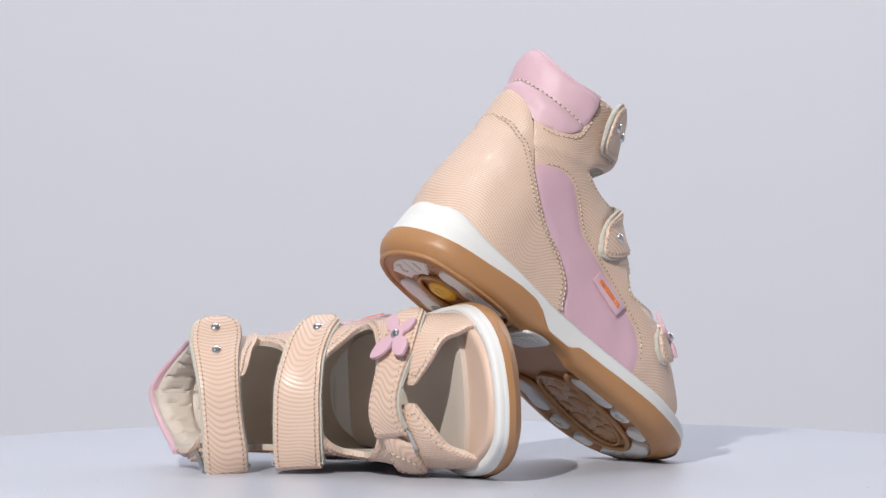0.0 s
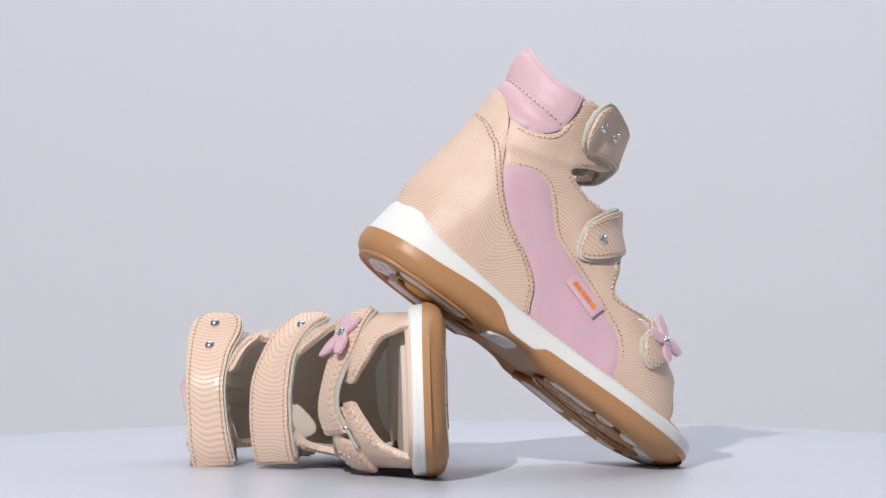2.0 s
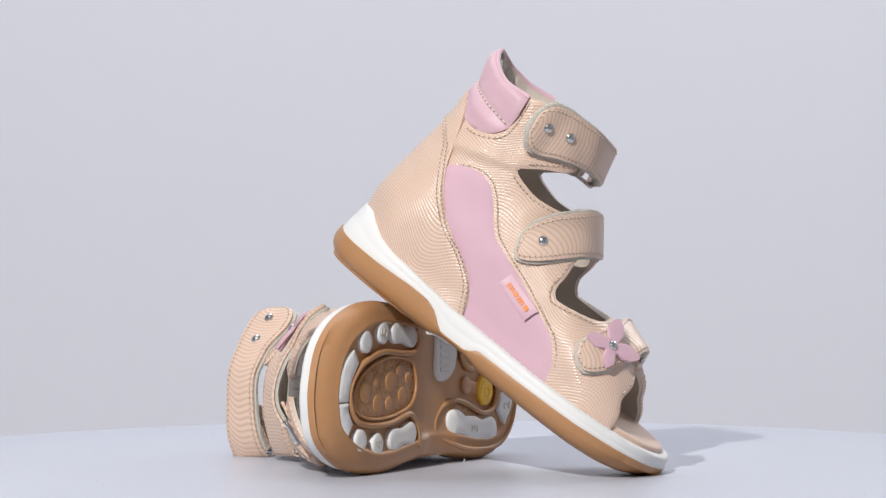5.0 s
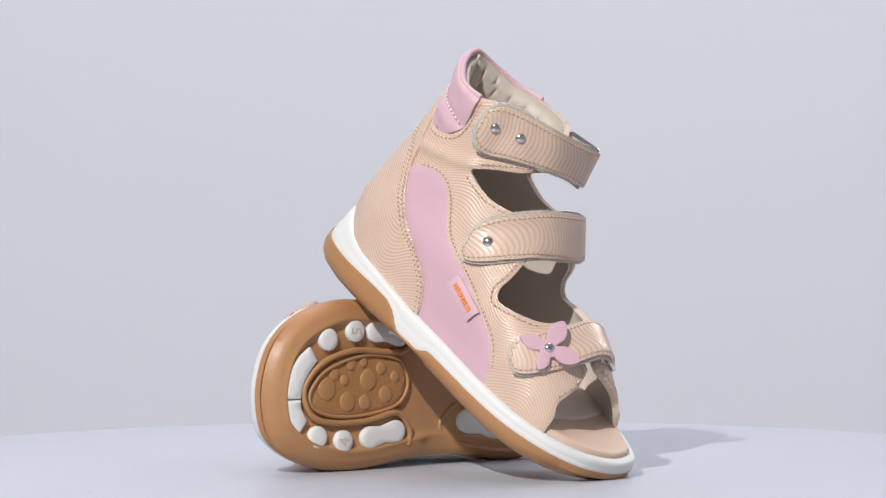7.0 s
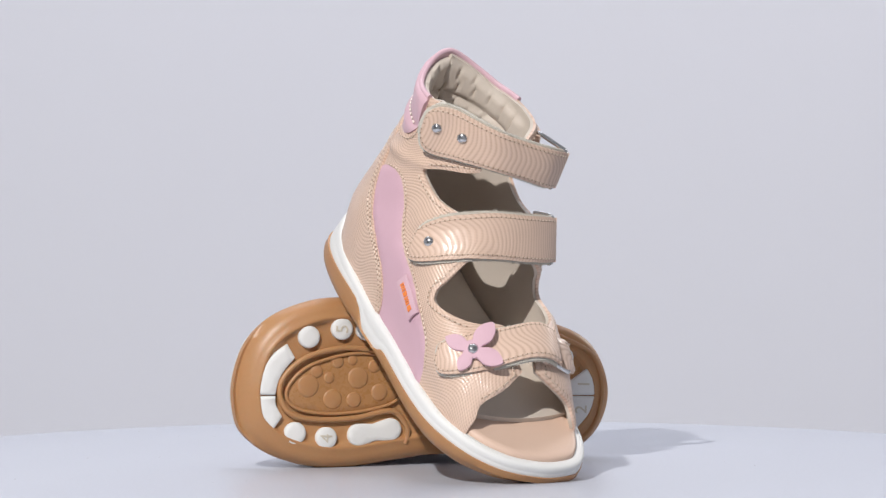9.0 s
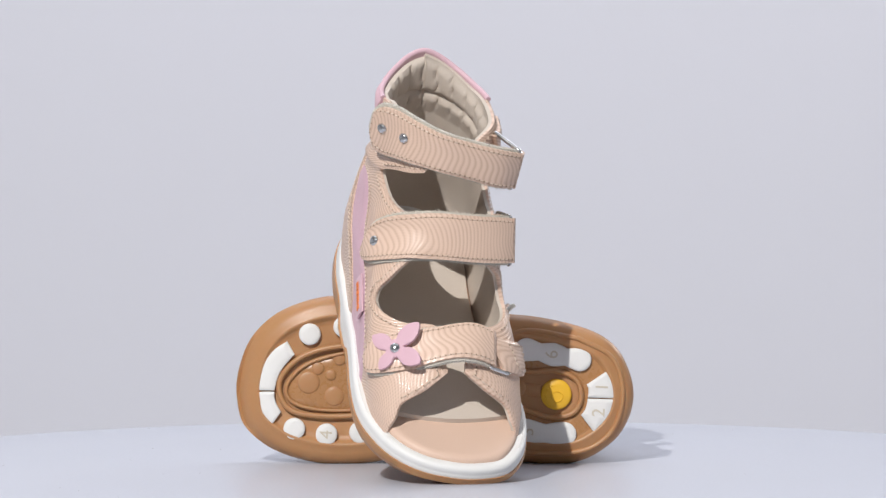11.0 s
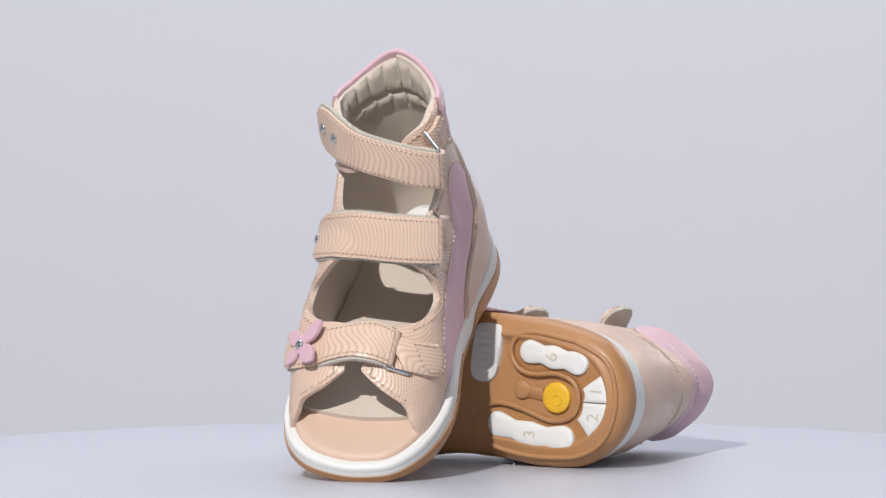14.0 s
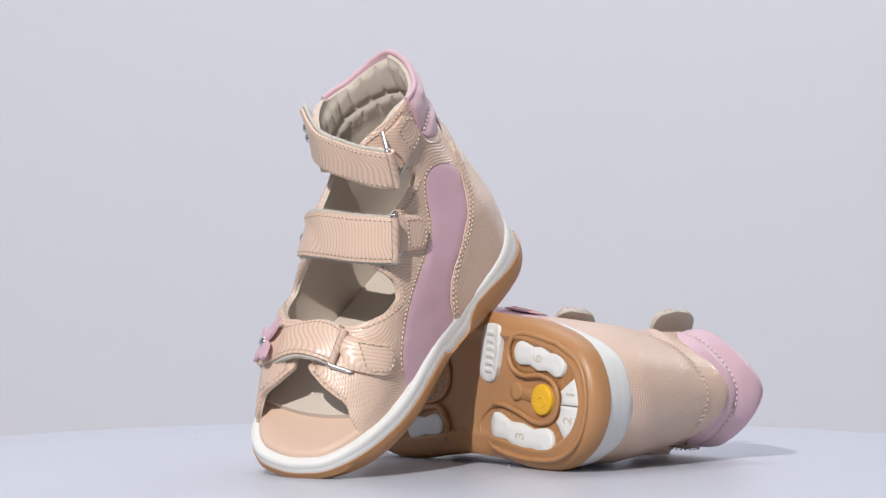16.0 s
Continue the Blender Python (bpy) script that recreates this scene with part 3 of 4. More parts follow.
def strap(shoe, hand, which):
    top, bottom = (np.array(e, float) for e in STRAPS[which])
    for e in (top, bottom):
        if hand > 0:
            # the fastening has come a little loose on the sandal that lies down
            e[:4, 1] += np.array([4.5, 4.0, 2.6, 1.0]) * (0.4 if which == "toe" else 1.0)
        e[-1] += (e[-2] - e[-1]) / np.linalg.norm(e[-2] - e[-1]) * 1.6
    v, f, grid, nrm, cut = ribbon(top, bottom, 0.3, 1.9, gap=3.4)
    name = {"ankle": "ankle_strap", "instep": "instep_strap", "toe": "toe_strap"}[which]
    body = part(name, mm(v, hand), f, BEIGE_STRAP, shoe, "beige lizard-print leather strap with hook fastening", uv=cut + [len(which) * 31, len(which) * 17])
    far_top, far_low = (np.array(e, float) for e in (top, bottom))
    for e in (far_top, far_low):
        way = e[0] - (far_top[3] + far_low[3]) / 2
        e[0] += way / np.linalg.norm(way) * 2.2
        e[1] += way / np.linalg.norm(way) * 1.0
    v2, f2, under, out, _ = ribbon(far_top, far_low, -1.7, 0.3, grow=0.045, gap=3.4)
    backing = part("strap_backing", mm(v2, hand), f2, VELCRO, body, "fuzzy grey-green fastener backing")
    hairs, blades = [], []
    for k in range(420):
        i, j = random.randrange(len(under) - 1), random.choice((0, under.shape[1] - 1))
        root = under[i, j] + (under[i + 1, j] - under[i, j]) * random.random() - out[i, j] * random.uniform(0.1, 1.6)
        away = under[i, j] - under[i, under.shape[1] // 2]
        away = away / np.linalg.norm(away) * random.uniform(0.3, 1.3) + np.array([random.uniform(-0.5, 0.5) for _ in range(3)])
        wide = (under[i + 1, j] - under[i, j]) / (np.linalg.norm(under[i + 1, j] - under[i, j]) + 1e-9) * 0.09
        hairs += [root - wide, root + wide, root + away]
        blades.append((3 * k, 3 * k + 1, 3 * k + 2))
    part("fuzz", mm(hairs, hand), blades, VELCRO, backing, kind="stuff")
    # edge stitching
    rows = []
    for w in (0.085, 0.915):
        i = w * (grid.shape[1] - 1)
        lo, fr = int(i), i - int(i)
        line = grid[1:, lo] * (1 - fr) + grid[1:, min(lo + 1, grid.shape[1] - 1)] * fr
        rows.append(np.hstack([line + nrm[1:, lo] * 1.78, nrm[1:, lo]]))
    k0 = np.hstack([grid[2, 1:-1] + nrm[2, 1:-1] * 1.78, nrm[2, 1:-1]])
    rows.append(k0)
    stitches("stitching", rows, 0, THREAD, body, hand, point=np.array([0.45, 0.2, 0.6]))
    # rivets
    spots = {"ankle": [(8, 3.7), (17, 3.8)], "instep": [(10, 4.4)], "toe": [(18, 3.9)]}[which]
    for i, j in spots:
        c = grid[i, int(j)] + (grid[i, int(j) + 1] - grid[i, int(j)]) * (j - int(j))
        nn = nrm[i, int(j)]
        rise = 3.9 if which == "toe" else 1.9
        v, f = dome(c + nn * rise, nn, 2.45, 1.45)
        part("rivet", mm(v, hand), f, STEEL, body, "domed polished steel rivet")
        if which == "toe":
            flower(body, hand, c + nn * 1.9, nn + np.array([0.0, 0.35, 0.05]), grid[i + 3, int(j)] - grid[i, int(j)])
    # ring at the inner side and the tab that holds it
    a, b = grid[-1, 0], grid[-1, -1]
    inward = grid[-1, 4] - grid[-4, 4]
    inward = inward / np.linalg.norm(inward)
    far_a, far_b = tab_edge(which)
    if np.linalg.norm(far_a - a) + np.linalg.norm(far_b - b) > np.linalg.norm(far_a - b) + np.linalg.norm(far_b - a):
        far_a, far_b = far_b, far_a
    wire = ring_wire([a - nrm[-1, 0] * 0.9, b - nrm[-1, -1] * 0.9, far_b, far_a])
    v, f = tube(wire, 1.05, True, 10)
    part("buckle_ring", mm(v, hand), f, STEEL, shoe, "polished steel wire ring")
    # strap folded back under itself
    fold_a = [a + nrm[-1, 0] * 0.95, a + inward * 1.7 + nrm[-1, 0] * 0.2, a + inward * 1.9 - nrm[-1, 0] * 1.5, a - nrm[-1, 0] * 2.9 + inward * 0.2, grid[-9, 0] - nrm[-9, 0] * 2.7]
    fold_b = [b + nrm[-1, -1] * 0.95, b + inward * 1.7 + nrm[-1, -1] * 0.2, b + inward * 1.9 - nrm[-1, -1] * 1.5, b - nrm[-1, -1] * 2.9 + inward * 0.2, grid[-9, -1] - nrm[-9, -1] * 2.7]
    v, f, _, _, cut = ribbon(fold_a, fold_b, -0.9, 0.9, n=16)
    part("strap_fold", mm(v, hand), f, BEIGE_STRAP, body, uv=cut)


def tab(shoe, hand, which):
    """The stitched loop on the inner side that holds the ring."""
    a, b, u, w = tab_frame(which)
    pts = [a - w - u * 1.2, a + w - u * 1.2]
    end = [b + w * 0.95 - u * 2]
    for k in np.linspace(math.pi / 2, -math.pi / 2, 9):
        end.append(b + u * (math.cos(k) * 5.5 - 2) + w * 0.95 * math.sin(k))
    poly = np.array(pts[:1] + pts[1:] + end)
    ring = []
    for p, q in zip(poly, np.roll(poly, -1, 0)):
        n = max(1, int(np.linalg.norm(q - p) / 1.5))
        ring += [p + (q - p) * k / n for k in range(n)]
    ob = panel("ring_tab", np.array(ring), 1.2, 4.1, BEIGE_STRAP, shoe, hand, "stitched leather tab holding a ring", step=2.0)
    reach = np.linalg.norm(b - a) * 0.6
    inset = [b + w * 0.7 - u * reach] + [b + (np.array(p) - b) * 0.74 for p in end] + [b - w * 0.7 - u * reach]
    stitches("stitching", [spread(inset + inset[:1])], 4.3, THREAD, ob, hand)


def flower(parent, hand, centre, normal, along):
    """A flat four-petalled leather flower under the toe strap's rivet."""
    n = normal / np.linalg.norm(normal)
    a = along - n * (along @ n)
    a /= np.linalg.norm(a)
    b = np.cross(n, a)
    verts, faces, m = [], [], 96
    rings = (0.0, 0.25, 0.5, 0.75, 1.0)
    for layer, h in ((0, 1.9), (1, 0.2)):
        for r in rings:
            for i in range(m):
                w = 2 * math.pi * i / m
                rad = 4.4
                for way, reach, wide in ((0.7, 15.5, 0.62), (2.35, 11.5, 0.56), (3.85, 13.5, 0.6), (5.6, 16.0, 0.62)):
                    d = abs((w - way + math.pi) % (2 * math.pi) - math.pi) / wide
                    if d < 1:
                        rad = max(rad, 4.4 + (reach - 4.4) * (1 - d) ** 0.6)
                rr = r * rad
                lift_up = h + 0.0012 * rr * rr * (1.4 + math.sin(w * 2 + 0.7)) - (0.35 if (r == 1.0 and layer == 0) else 0)
                wob = w
                verts.append(centre + rr * (math.cos(wob) * a + math.sin(wob) * b) + n * (lift_up - 0.0035 * (rr * math.cos(wob)) ** 2))
    k = len(rings)
    for layer in (0, 1):
        for j in range(k - 1):
            for i in range(m):
                p = (layer * k + j) * m
                q = p + m
                faces.append((p + i, p + (i + 1) % m, q + (i + 1) % m, q + i))
    for i in range(m):
        p, q = (k - 1) * m, (2 * k - 1) * m
        faces.append((p + i, p + (i + 1) % m, q + (i + 1) % m, q + i))
    part("flower", mm(verts, hand), faces, PINK, parent, "pink leather flower with pointed petals")


# ---------------------------------------------------------------- sole


def loft(rings, cap_low=True, cap_high=True):
    k, n = len(rings), len(rings[0])
    verts = np.concatenate(rings)
    faces = []
    for i in range(k - 1):
        for j in range(n):
            faces.append((i * n + j, i * n + (j + 1) % n, (i + 1) * n + (j + 1) % n, (i + 1) * n + j))
    verts = list(verts)
    for on, i in ((cap_low, 0), (cap_high, k - 1)):
        if on:
            # strips across, so that the cap follows the ring's rise and fall
            half_n = n // 2
            for j in range(half_n - 1):
                p, q = j + 0, (n - 1 - j)
                faces.append((i * n + p, i * n + p + 1, i * n + q - 1, i * n + q))
    return verts, faces


def ring_at(inset, z, tuck=0.0):
    """The sole's outline moved inwards, further by tuck round the toe."""
    toe = np.clip((OUT[:, 0] - 145) / 42, 0, 1) ** 2
    p = OUT + IN * (inset + 0.5 * tuck * toe)[:, None]
    zz = z(p[:, 0]) if callable(z) else np.full(len(p), float(z))
    return np.column_stack([p, zz])


def outline_part(name, poly, z_lo, z_hi, material, parent, hand, label="", bevel=0.5, smooth_n=0, step=3.0):
    """A flat-topped piece standing out of the tread, with a worn edge. poly in (x, lat)."""
    poly = curve_through(poly, smooth_n, True) if smooth_n else np.array(poly, float)
    t = np.roll(poly, -1, 0) - np.roll(poly, 1, 0)
    t /= np.linalg.norm(t, axis=1)[:, None] + 1e-9
    n = np.stack([t[:, 1], -t[:, 0]], 1)
    area = 0.5 * (poly[:, 0] * np.roll(poly[:, 1], -1) - np.roll(poly[:, 0], -1) * poly[:, 1]).sum()
    n *= -np.sign(area)
    inner = poly + n * bevel
    k = len(poly)
    pts, faces = fill(inner, step)
    verts = [(*p, z_lo) for p in pts]
    rim = rim_edges(faces)
    base = len(verts)
    verts += [(*p, z_lo + np.sign(z_hi - z_lo) * bevel) for p in poly] + [(*p, z_hi) for p in poly]
    inner_index = [int(np.argmin(((pts - q) ** 2).sum(1))) for q in inner]
    for i in range(k):
        j = (i + 1) % k
        if inner_index[i] != inner_index[j]:
            faces.append((inner_index[i], inner_index[j], base + j, base + i))
        faces.append((base + i, base + j, base + k + j, base + k + i))
    arr = np.array(verts)
    arr[:, 2] += lift(arr[:, 0])
    return part(name, mm(arr, hand), faces, material, parent, label)


def circle(x, y, r, n=28):
    return [(x + r * math.cos(2 * math.pi * i / n), y + r * math.sin(2 * math.pi * i / n)) for i in range(n)]


def bone(points, r, n=60):
    """An outline round a short chain of discs with soft necks between them."""
    pts = np.array(points, float)
    ang = math.atan2(*(pts[-1] - pts[0])[::-1])
    left, right = [], []
    dense = curve_through(pts, 25)
    run = np.linspace(0, 1, 25)
    knots = np.linspace(0, 1, len(pts))
    for i, (p, u) in enumerate(zip(dense, run)):
        t = dense[min(i + 1, 24)] - dense[max(i - 1, 0)]
        t /= np.linalg.norm(t)
        d = np.min(np.abs(knots - u)) * (len(pts) - 1) * 2
        w = r * (1 - 0.26 * d ** 1.3)
        left.append(p + np.array([-t[1], t[0]]) * w)
        right.append(p - np.array([-t[1], t[0]]) * w)
        if i == 0:
            t0 = t
        t1 = t
    cap1 = [pts[-1] + r * (math.cos(k) * t1 + math.sin(k) * np.array([-t1[1], t1[0]])) for k in np.linspace(1.2, -1.2, 7)]
    cap0 = [pts[0] + r * (-math.cos(k) * t0 - math.sin(k) * np.array([-t0[1], t0[0]])) for k in np.linspace(1.2, -1.2, 7)]
    return curve_through(left + cap1 + right[::-1] + cap0, n, True)


def numeral(parent, hand, text, x, lat, turn, size, z):
    """A raised figure on a stud, read from below."""
    curve = bpy.data.curves.new("numeral", "FONT")
    curve.body, curve.size, curve.extrude, curve.align_x, curve.align_y = text, size, 0.25, "CENTER", "CENTER"
    tmp = bpy.data.objects.new("numeral", curve)
    scene.collection.objects.link(tmp)
    mesh = bpy.data.meshes.new_from_object(tmp.evaluated_get(bpy.context.evaluated_depsgraph_get()))
    bpy.data.objects.remove(tmp)
    # the figures read correctly from below on both feet
    m = Matrix.Translation((x * 0.001, hand * lat * 0.001, z * 0.001)) @ Matrix.Rotation(radians(turn), 4, "Z") @ Matrix.Rotation(math.pi, 4, "X") @ Matrix.Scale(0.001, 4)
    mesh.transform(m)
    mesh.materials.clear()
    mesh.materials.append(ENGRAVED_SHADE)
    ob = new("numeral", mesh)
    ob.parent = parent
    return ob


def sole(shoe, hand):
    # gum cup sole
    rings = [ring_at(14, tread(3.0), 3), ring_at(11.6, tread(2.6), 3), ring_at(10.4, tread(1.4), 3.4), ring_at(9.6, tread(0.5), 3.8), ring_at(8.6, tread(0.35), 4), ring_at(7.8, tread(0.9), 4.4), ring_at(5.4, tread(1.3), 5.5),
             ring_at(3.0, tread(2.2), 6.3), ring_at(1.2, lambda x: np.minimum(tread(3.9)(x), gum_top(x) - 1.0), 5.6), ring_at(0.2, lambda x: np.minimum(tread(6.2)(x), gum_top(x) - 0.6), 3.6),
             ring_at(-0.2, lambda x: np.minimum(9.0 + 0.3 * lift(x), gum_top(x) - 0.4), 1.6), ring_at(0.1, gum_top, 0.2), ring_at(2.5, lambda x: gum_top(x) + 0.2)]
    v, f = loft(rings)
    gum = part("outsole", mm(v, hand), f, GUM, shoe, "honey-brown gum rubber outsole with rounded edge")
    # white foam midsole with a moulded groove
    lean = lambda x: np.interp(x, [0, 8, 20, 40, 188], [3.0, 2.4, 0.9, 0.2, 0.2])

    def wring(inset, k):
        p = OUT + IN * 1.0
        base = np.maximum(gum_top(p[:, 0]) - 1.2, 5.4)
        z = base + (white_top(p[:, 0]) - base) * k
        q = OUT + IN * (inset + lean(p[:, 0]) * k)[:, None]
        return np.column_stack([q, z])
    rings = [wring(2.5, 0.0), wring(0.9, 0.02), wring(0.6, 0.2), wring(0.65, 0.44), wring(0.85, 0.5), wring(0.75, 0.56), wring(0.9, 0.8), wring(1.3, 0.93), wring(2.4, 1.0), wring(5.0, 1.0), wring(6.5, 0.86)]
    v, f = loft(rings)
    part("midsole", mm(v, hand), f, WHITE_RUBBER, shoe, "white foam midsole with a moulded groove")
    # moulded welt of small beads where upper and midsole meet
    line = OUT + IN * 3.0
    keep = np.column_stack([line, white_top(line[:, 0]) - 0.25])
    lat_run = keep[(keep[:, 0] > 56) & (keep[:, 0] < 172) & (keep[:, 1] > 0)]
    med_run = keep[(keep[:, 0] > 56) & (keep[:, 0] < 172) & (keep[:, 1] < 0)]
    welt_runs = [r[np.argsort(r[:, 0])] for r in (lat_run, med_run)]
    stitches("welt", welt_runs, 0, WHITE_RUBBER, shoe, hand, 3.3, 3.15, 0.8, point=np.array([0.0, 0.0, 1.0]), holes=False)
    # footbed
    rings = [ring_at(6.2, 15.5), ring_at(5.6, lambda x: 18.3 + 0 * x), ring_at(6.0, lambda x: np.interp(x, [0, 60, 150, 188], [21.5, 20.5, 19.8, 20.2])),
             ring_at(7.2, lambda x: np.interp(x, [0, 60, 150, 188], [22.6, 21.4, 20.6, 21.0])), ring_at(10, lambda x: np.interp(x, [0, 60, 150, 188], [22.6, 21.4, 20.4, 21.0])), ring_at(15, lambda x: np.interp(x, [0, 60, 150, 188], [21.8, 21.0, 19.8, 20.6]))]
    v, f = loft(rings)
    part("footbed", mm(v, hand), f, INSOLE, shoe, "smooth tan leather footbed")
    # cream inner sole behind the toes
    line = OUT + IN * 7.6
    cut = 151.0
    k0 = int(np.argmax(line[:, 0] > cut))
    keep = [p for p in np.roll(line, -k0, 0) if p[0] <= cut]
    first, last = keep[-1], keep[0]
    nose = [last + (first - last) * t + [5.0 * math.sin(math.pi * t), 0] for t in np.linspace(1, 0, 20)]
    shape = np.array(keep + nose[1:-1])
    pts, faces = fill(shape, 4.0)
    rim = rim_edges(faces)
    top_z = np.interp(pts[:, 0], [0, 60, 140, 160], [25.2, 24.2, 22.8, 22.6])
    on_rim = np.zeros(len(pts))
    for e in rim:
        on_rim[list(e)] = 0.5
    n = len(pts)
    v = np.concatenate([np.column_stack([pts, top_z - on_rim]), np.column_stack([pts, np.full(n, 18.0)])])
    f = list(faces) + [tuple(i + n for i in reversed(q)) for q in faces] + [(b, a, a + n, b + n) for a, b in rim]
    part("insole", mm(v, hand), f, LINING, shoe, "cream leather insole with a pale cut edge")
    # ---- tread: ridges, pockets, studs
    def ridge(name, pts, r=1.2, z=1.2, n=90, closed=True, mat=GUM):
        p = curve_through(pts, n, closed)
        q = np.column_stack([p, z + lift(p[:, 0])])
        v, f = tube(q, r, closed, 8)
        return part(name, mm(v, hand), f, mat, gum)
    ridge("ridge", [(62, 20), (59, 26.5), (49, 29), (28.3, 26.4), (27.7, 26.2), (12.2, 19), (6.2, 6.6), (6.2, -6.3), (11.4, -18.2), (23.4, -26), (42.5, -28.2), (61.9, -26.8), (78, -22.2), (82.5, -16.2), (75.6, -8.2),
                    (65.9, -5.0), (52.9, -7.2), (39.8, -10.9), (28.7, -8.8), (24.8, -1.2), (27.7, 7.2), (37.3, 10.8), (50.1, 9.6), (58.3, 12.6)], 1.25, 1.5, 130)
    ridge("ridge", [(104, -26), (103, -19.3), (108.4, -12.2), (114.4, -11.2), (129.2, -14.8), (146.9, -16), (160.3, -13.8), (165.8, -5.6), (164.4, 2.9), (154.7, 12), (137.4, 17.2), (118, 16.8), (108, 17.5), (104, 22), (106, 28)], 1.4, 1.5, 110, False)
    ridge("ridge", [(107, 11), (113, 14.2), (131, 15), (151.5, 8.9), (161, 0.4), (162.4, -6.8), (156, -11.7), (141, -13.2), (123.4, -11.1), (109.5, -6.5), (104.5, 2)], 0.9, 1.9, 90, True, GUM)
    outline_part("pocket_floor", curve_through([(107, 11), (113, 13.6), (131, 14.4), (151.5, 8.4), (160.4, 0.4), (161.8, -6.4), (156, -11), (141, -12.6), (123.4, -10.5), (110, -6), (105.5, 2)], 60, True),
                 2.3, 3.4, GUM_DARK, gum, hand, "darker translucent gum rubber pocket", bevel=0.2)
    outline_part("pocket_floor", curve_through([(61.5, 20), (58.6, 26), (49, 28.4), (28.3, 25.8), (12.8, 18.6), (6.8, 6.6), (6.8, -6.3), (12, -17.8), (23.6, -25.4), (42.5, -27.6), (61.7, -26.2), (77.6, -21.8),
                 (81.6, -16.4), (75.2, -8.9), (65.9, -5.7), (52.9, -7.9), (39.8, -11.6), (28, -9.4), (24.1, -1.2), (27.2, 7.8), (37.3, 11.5), (50.1, 10.3), (57.8, 13.2)], 110, True),
                 2.35, 3.4, GUM_DARK, gum, hand, "darker translucent gum rubber pocket", bevel=0.2)
    for x, y, r in ((152.4, -0.7, 5.2), (148.4, 6.2, 3.0), (142.3, 3.4, 2.6), (138.4, 11, 3.0), (131.1, 12, 2.4), (128.1, 3.8, 5.0), (120.4, 9.4, 3.0), (140.2, -6.4, 4.6), (129.8, -6.4, 3.6), (117.4, -2.5, 4.0), (112, 5.5, 2.8)):
        v, f = dome((x, y, 2.2 + float(lift(x))), (0, 0, -1), r, 0.7, 6, 20)
        part("bump", mm(v, hand), f, GUM, gum)
    for x, y, r, text, turn in ((153.0, 21.9, 5.1, "", 0), (137.1, 26.2, 5.1, "5", 180), (158.0, -22.6, 5.1, "", 0), (142.8, -24.4, 5.1, "4", 180)):
        st = outline_part("stud", circle(x, y, r), 0.5, 3.2, WHITE_RUBBER, shoe, hand, "round white rubber stud", 0.5)
        if text:
            numeral(st, hand, text, x, y, 90, 8.5, 0.5 + float(lift(x)))
    outline_part("stud", bone([(127.1, -22.6), (111.4, -19.6)], 5.2), 0.5, 3.2, WHITE_RUBBER, shoe, hand, "dumbbell-shaped white rubber stud", 0.5)
    outline_part("stud", bone([(125, 26.2), (110.5, 24.6)], 5.0), 0.5, 3.2, WHITE_RUBBER, shoe, hand, "dumbbell-shaped white rubber stud", 0.5)
    arc_out = curve_through([(163.4, 18.2), (169.8, 13.2), (174.6, 4.8), (176.4, -5.6)], 14)
    arc_in = curve_through([(168.2, -5.2), (166, 3.4), (159.6, 12.1)], 10)
    outline_part("stud", np.concatenate([arc_out, arc_in]), 0.5, 3.2, WHITE_RUBBER, shoe, hand, "curved white rubber toe stud", 0.4)
    arc_out = curve_through([(176.4, -6.2), (174, -14.8), (168.6, -21.4)], 10)
    arc_in = curve_through([(164.6, -15.2), (167.6, -10), (168.2, -5.8)], 8)
    outline_part("stud", np.concatenate([arc_out, arc_in]), 0.5, 3.2, WHITE_RUBBER, shoe, hand, "curved white rubber toe stud", 0.4)
    six = outline_part("stud", bone([(51.5, 20), (39.5, 18.4), (26.5, 16.6)], 5.5, 80), 0.5, 3.2, WHITE_RUBBER, shoe, hand, "white rubber heel stud", 0.5)
    numeral(six, hand, "6", 39.5, 18.4, 90, 8.5, 2.0)
    three = outline_part("stud", bone([(67, -14.8), (49, -18.2), (32, -18.6)], 5.8, 80), 0.5, 3.2, WHITE_RUBBER, shoe, hand, "white rubber heel stud", 0.5)
    numeral(three, hand, "3", 48.9, -18.2, 90, 8.5, 2.0)
    one = outline_part("stud", np.concatenate([curve_through([(9.6, -0.6), (10.3, 6.2), (14, 11.6)], 8), curve_through([(22.6, 5.2), (21.6, 2.5), (21.8, -0.9)], 6)]), 0.5, 3.2, WHITE_RUBBER, shoe, hand, "wedge-shaped white rubber heel stud", 0.4)
    numeral(one, hand, "1", 15.2, 4.4, 90, 8.5, 2.0)
    two = outline_part("stud", np.concatenate([curve_through([(21.8, -1.4), (22.6, -6.2), (24.6, -9.3)], 6), curve_through([(18.2, -16.8), (11.5, -8.6), (9.6, -1.1)], 9)]), 0.5, 3.2, WHITE_RUBBER, shoe, hand, "wedge-shaped white rubber heel stud", 0.4)
    numeral(two, hand, "2", 16.2, -7.6, 90, 8.5, 2.0)
    disc = outline_part("heel_disc", circle(36.6, -0.2, 7.2, 36), 1.0, 3.2, YELLOW, shoe, hand, "round yellow rubber disc with a raised motif", 0.5)
    v, f = tube([(36 + 2.4 * math.cos(a), -1.2 + 2.4 * math.sin(a), 2.5) for a in np.linspace(0, 2 * math.pi, 24, endpoint=False)], 0.35, True, 6)
    part("motif", mm(v, hand), f, YELLOW, disc)
    for a in np.linspace(-0.5, 1.2, 5):
        v, f = dome((37 + 4.6 * math.cos(a), -0.6 + 4.6 * math.sin(a), 2.5), (0, 0, -1), 0.55, 0.3, 3, 8)
        part("motif", mm(v, hand), f, YELLOW, disc)
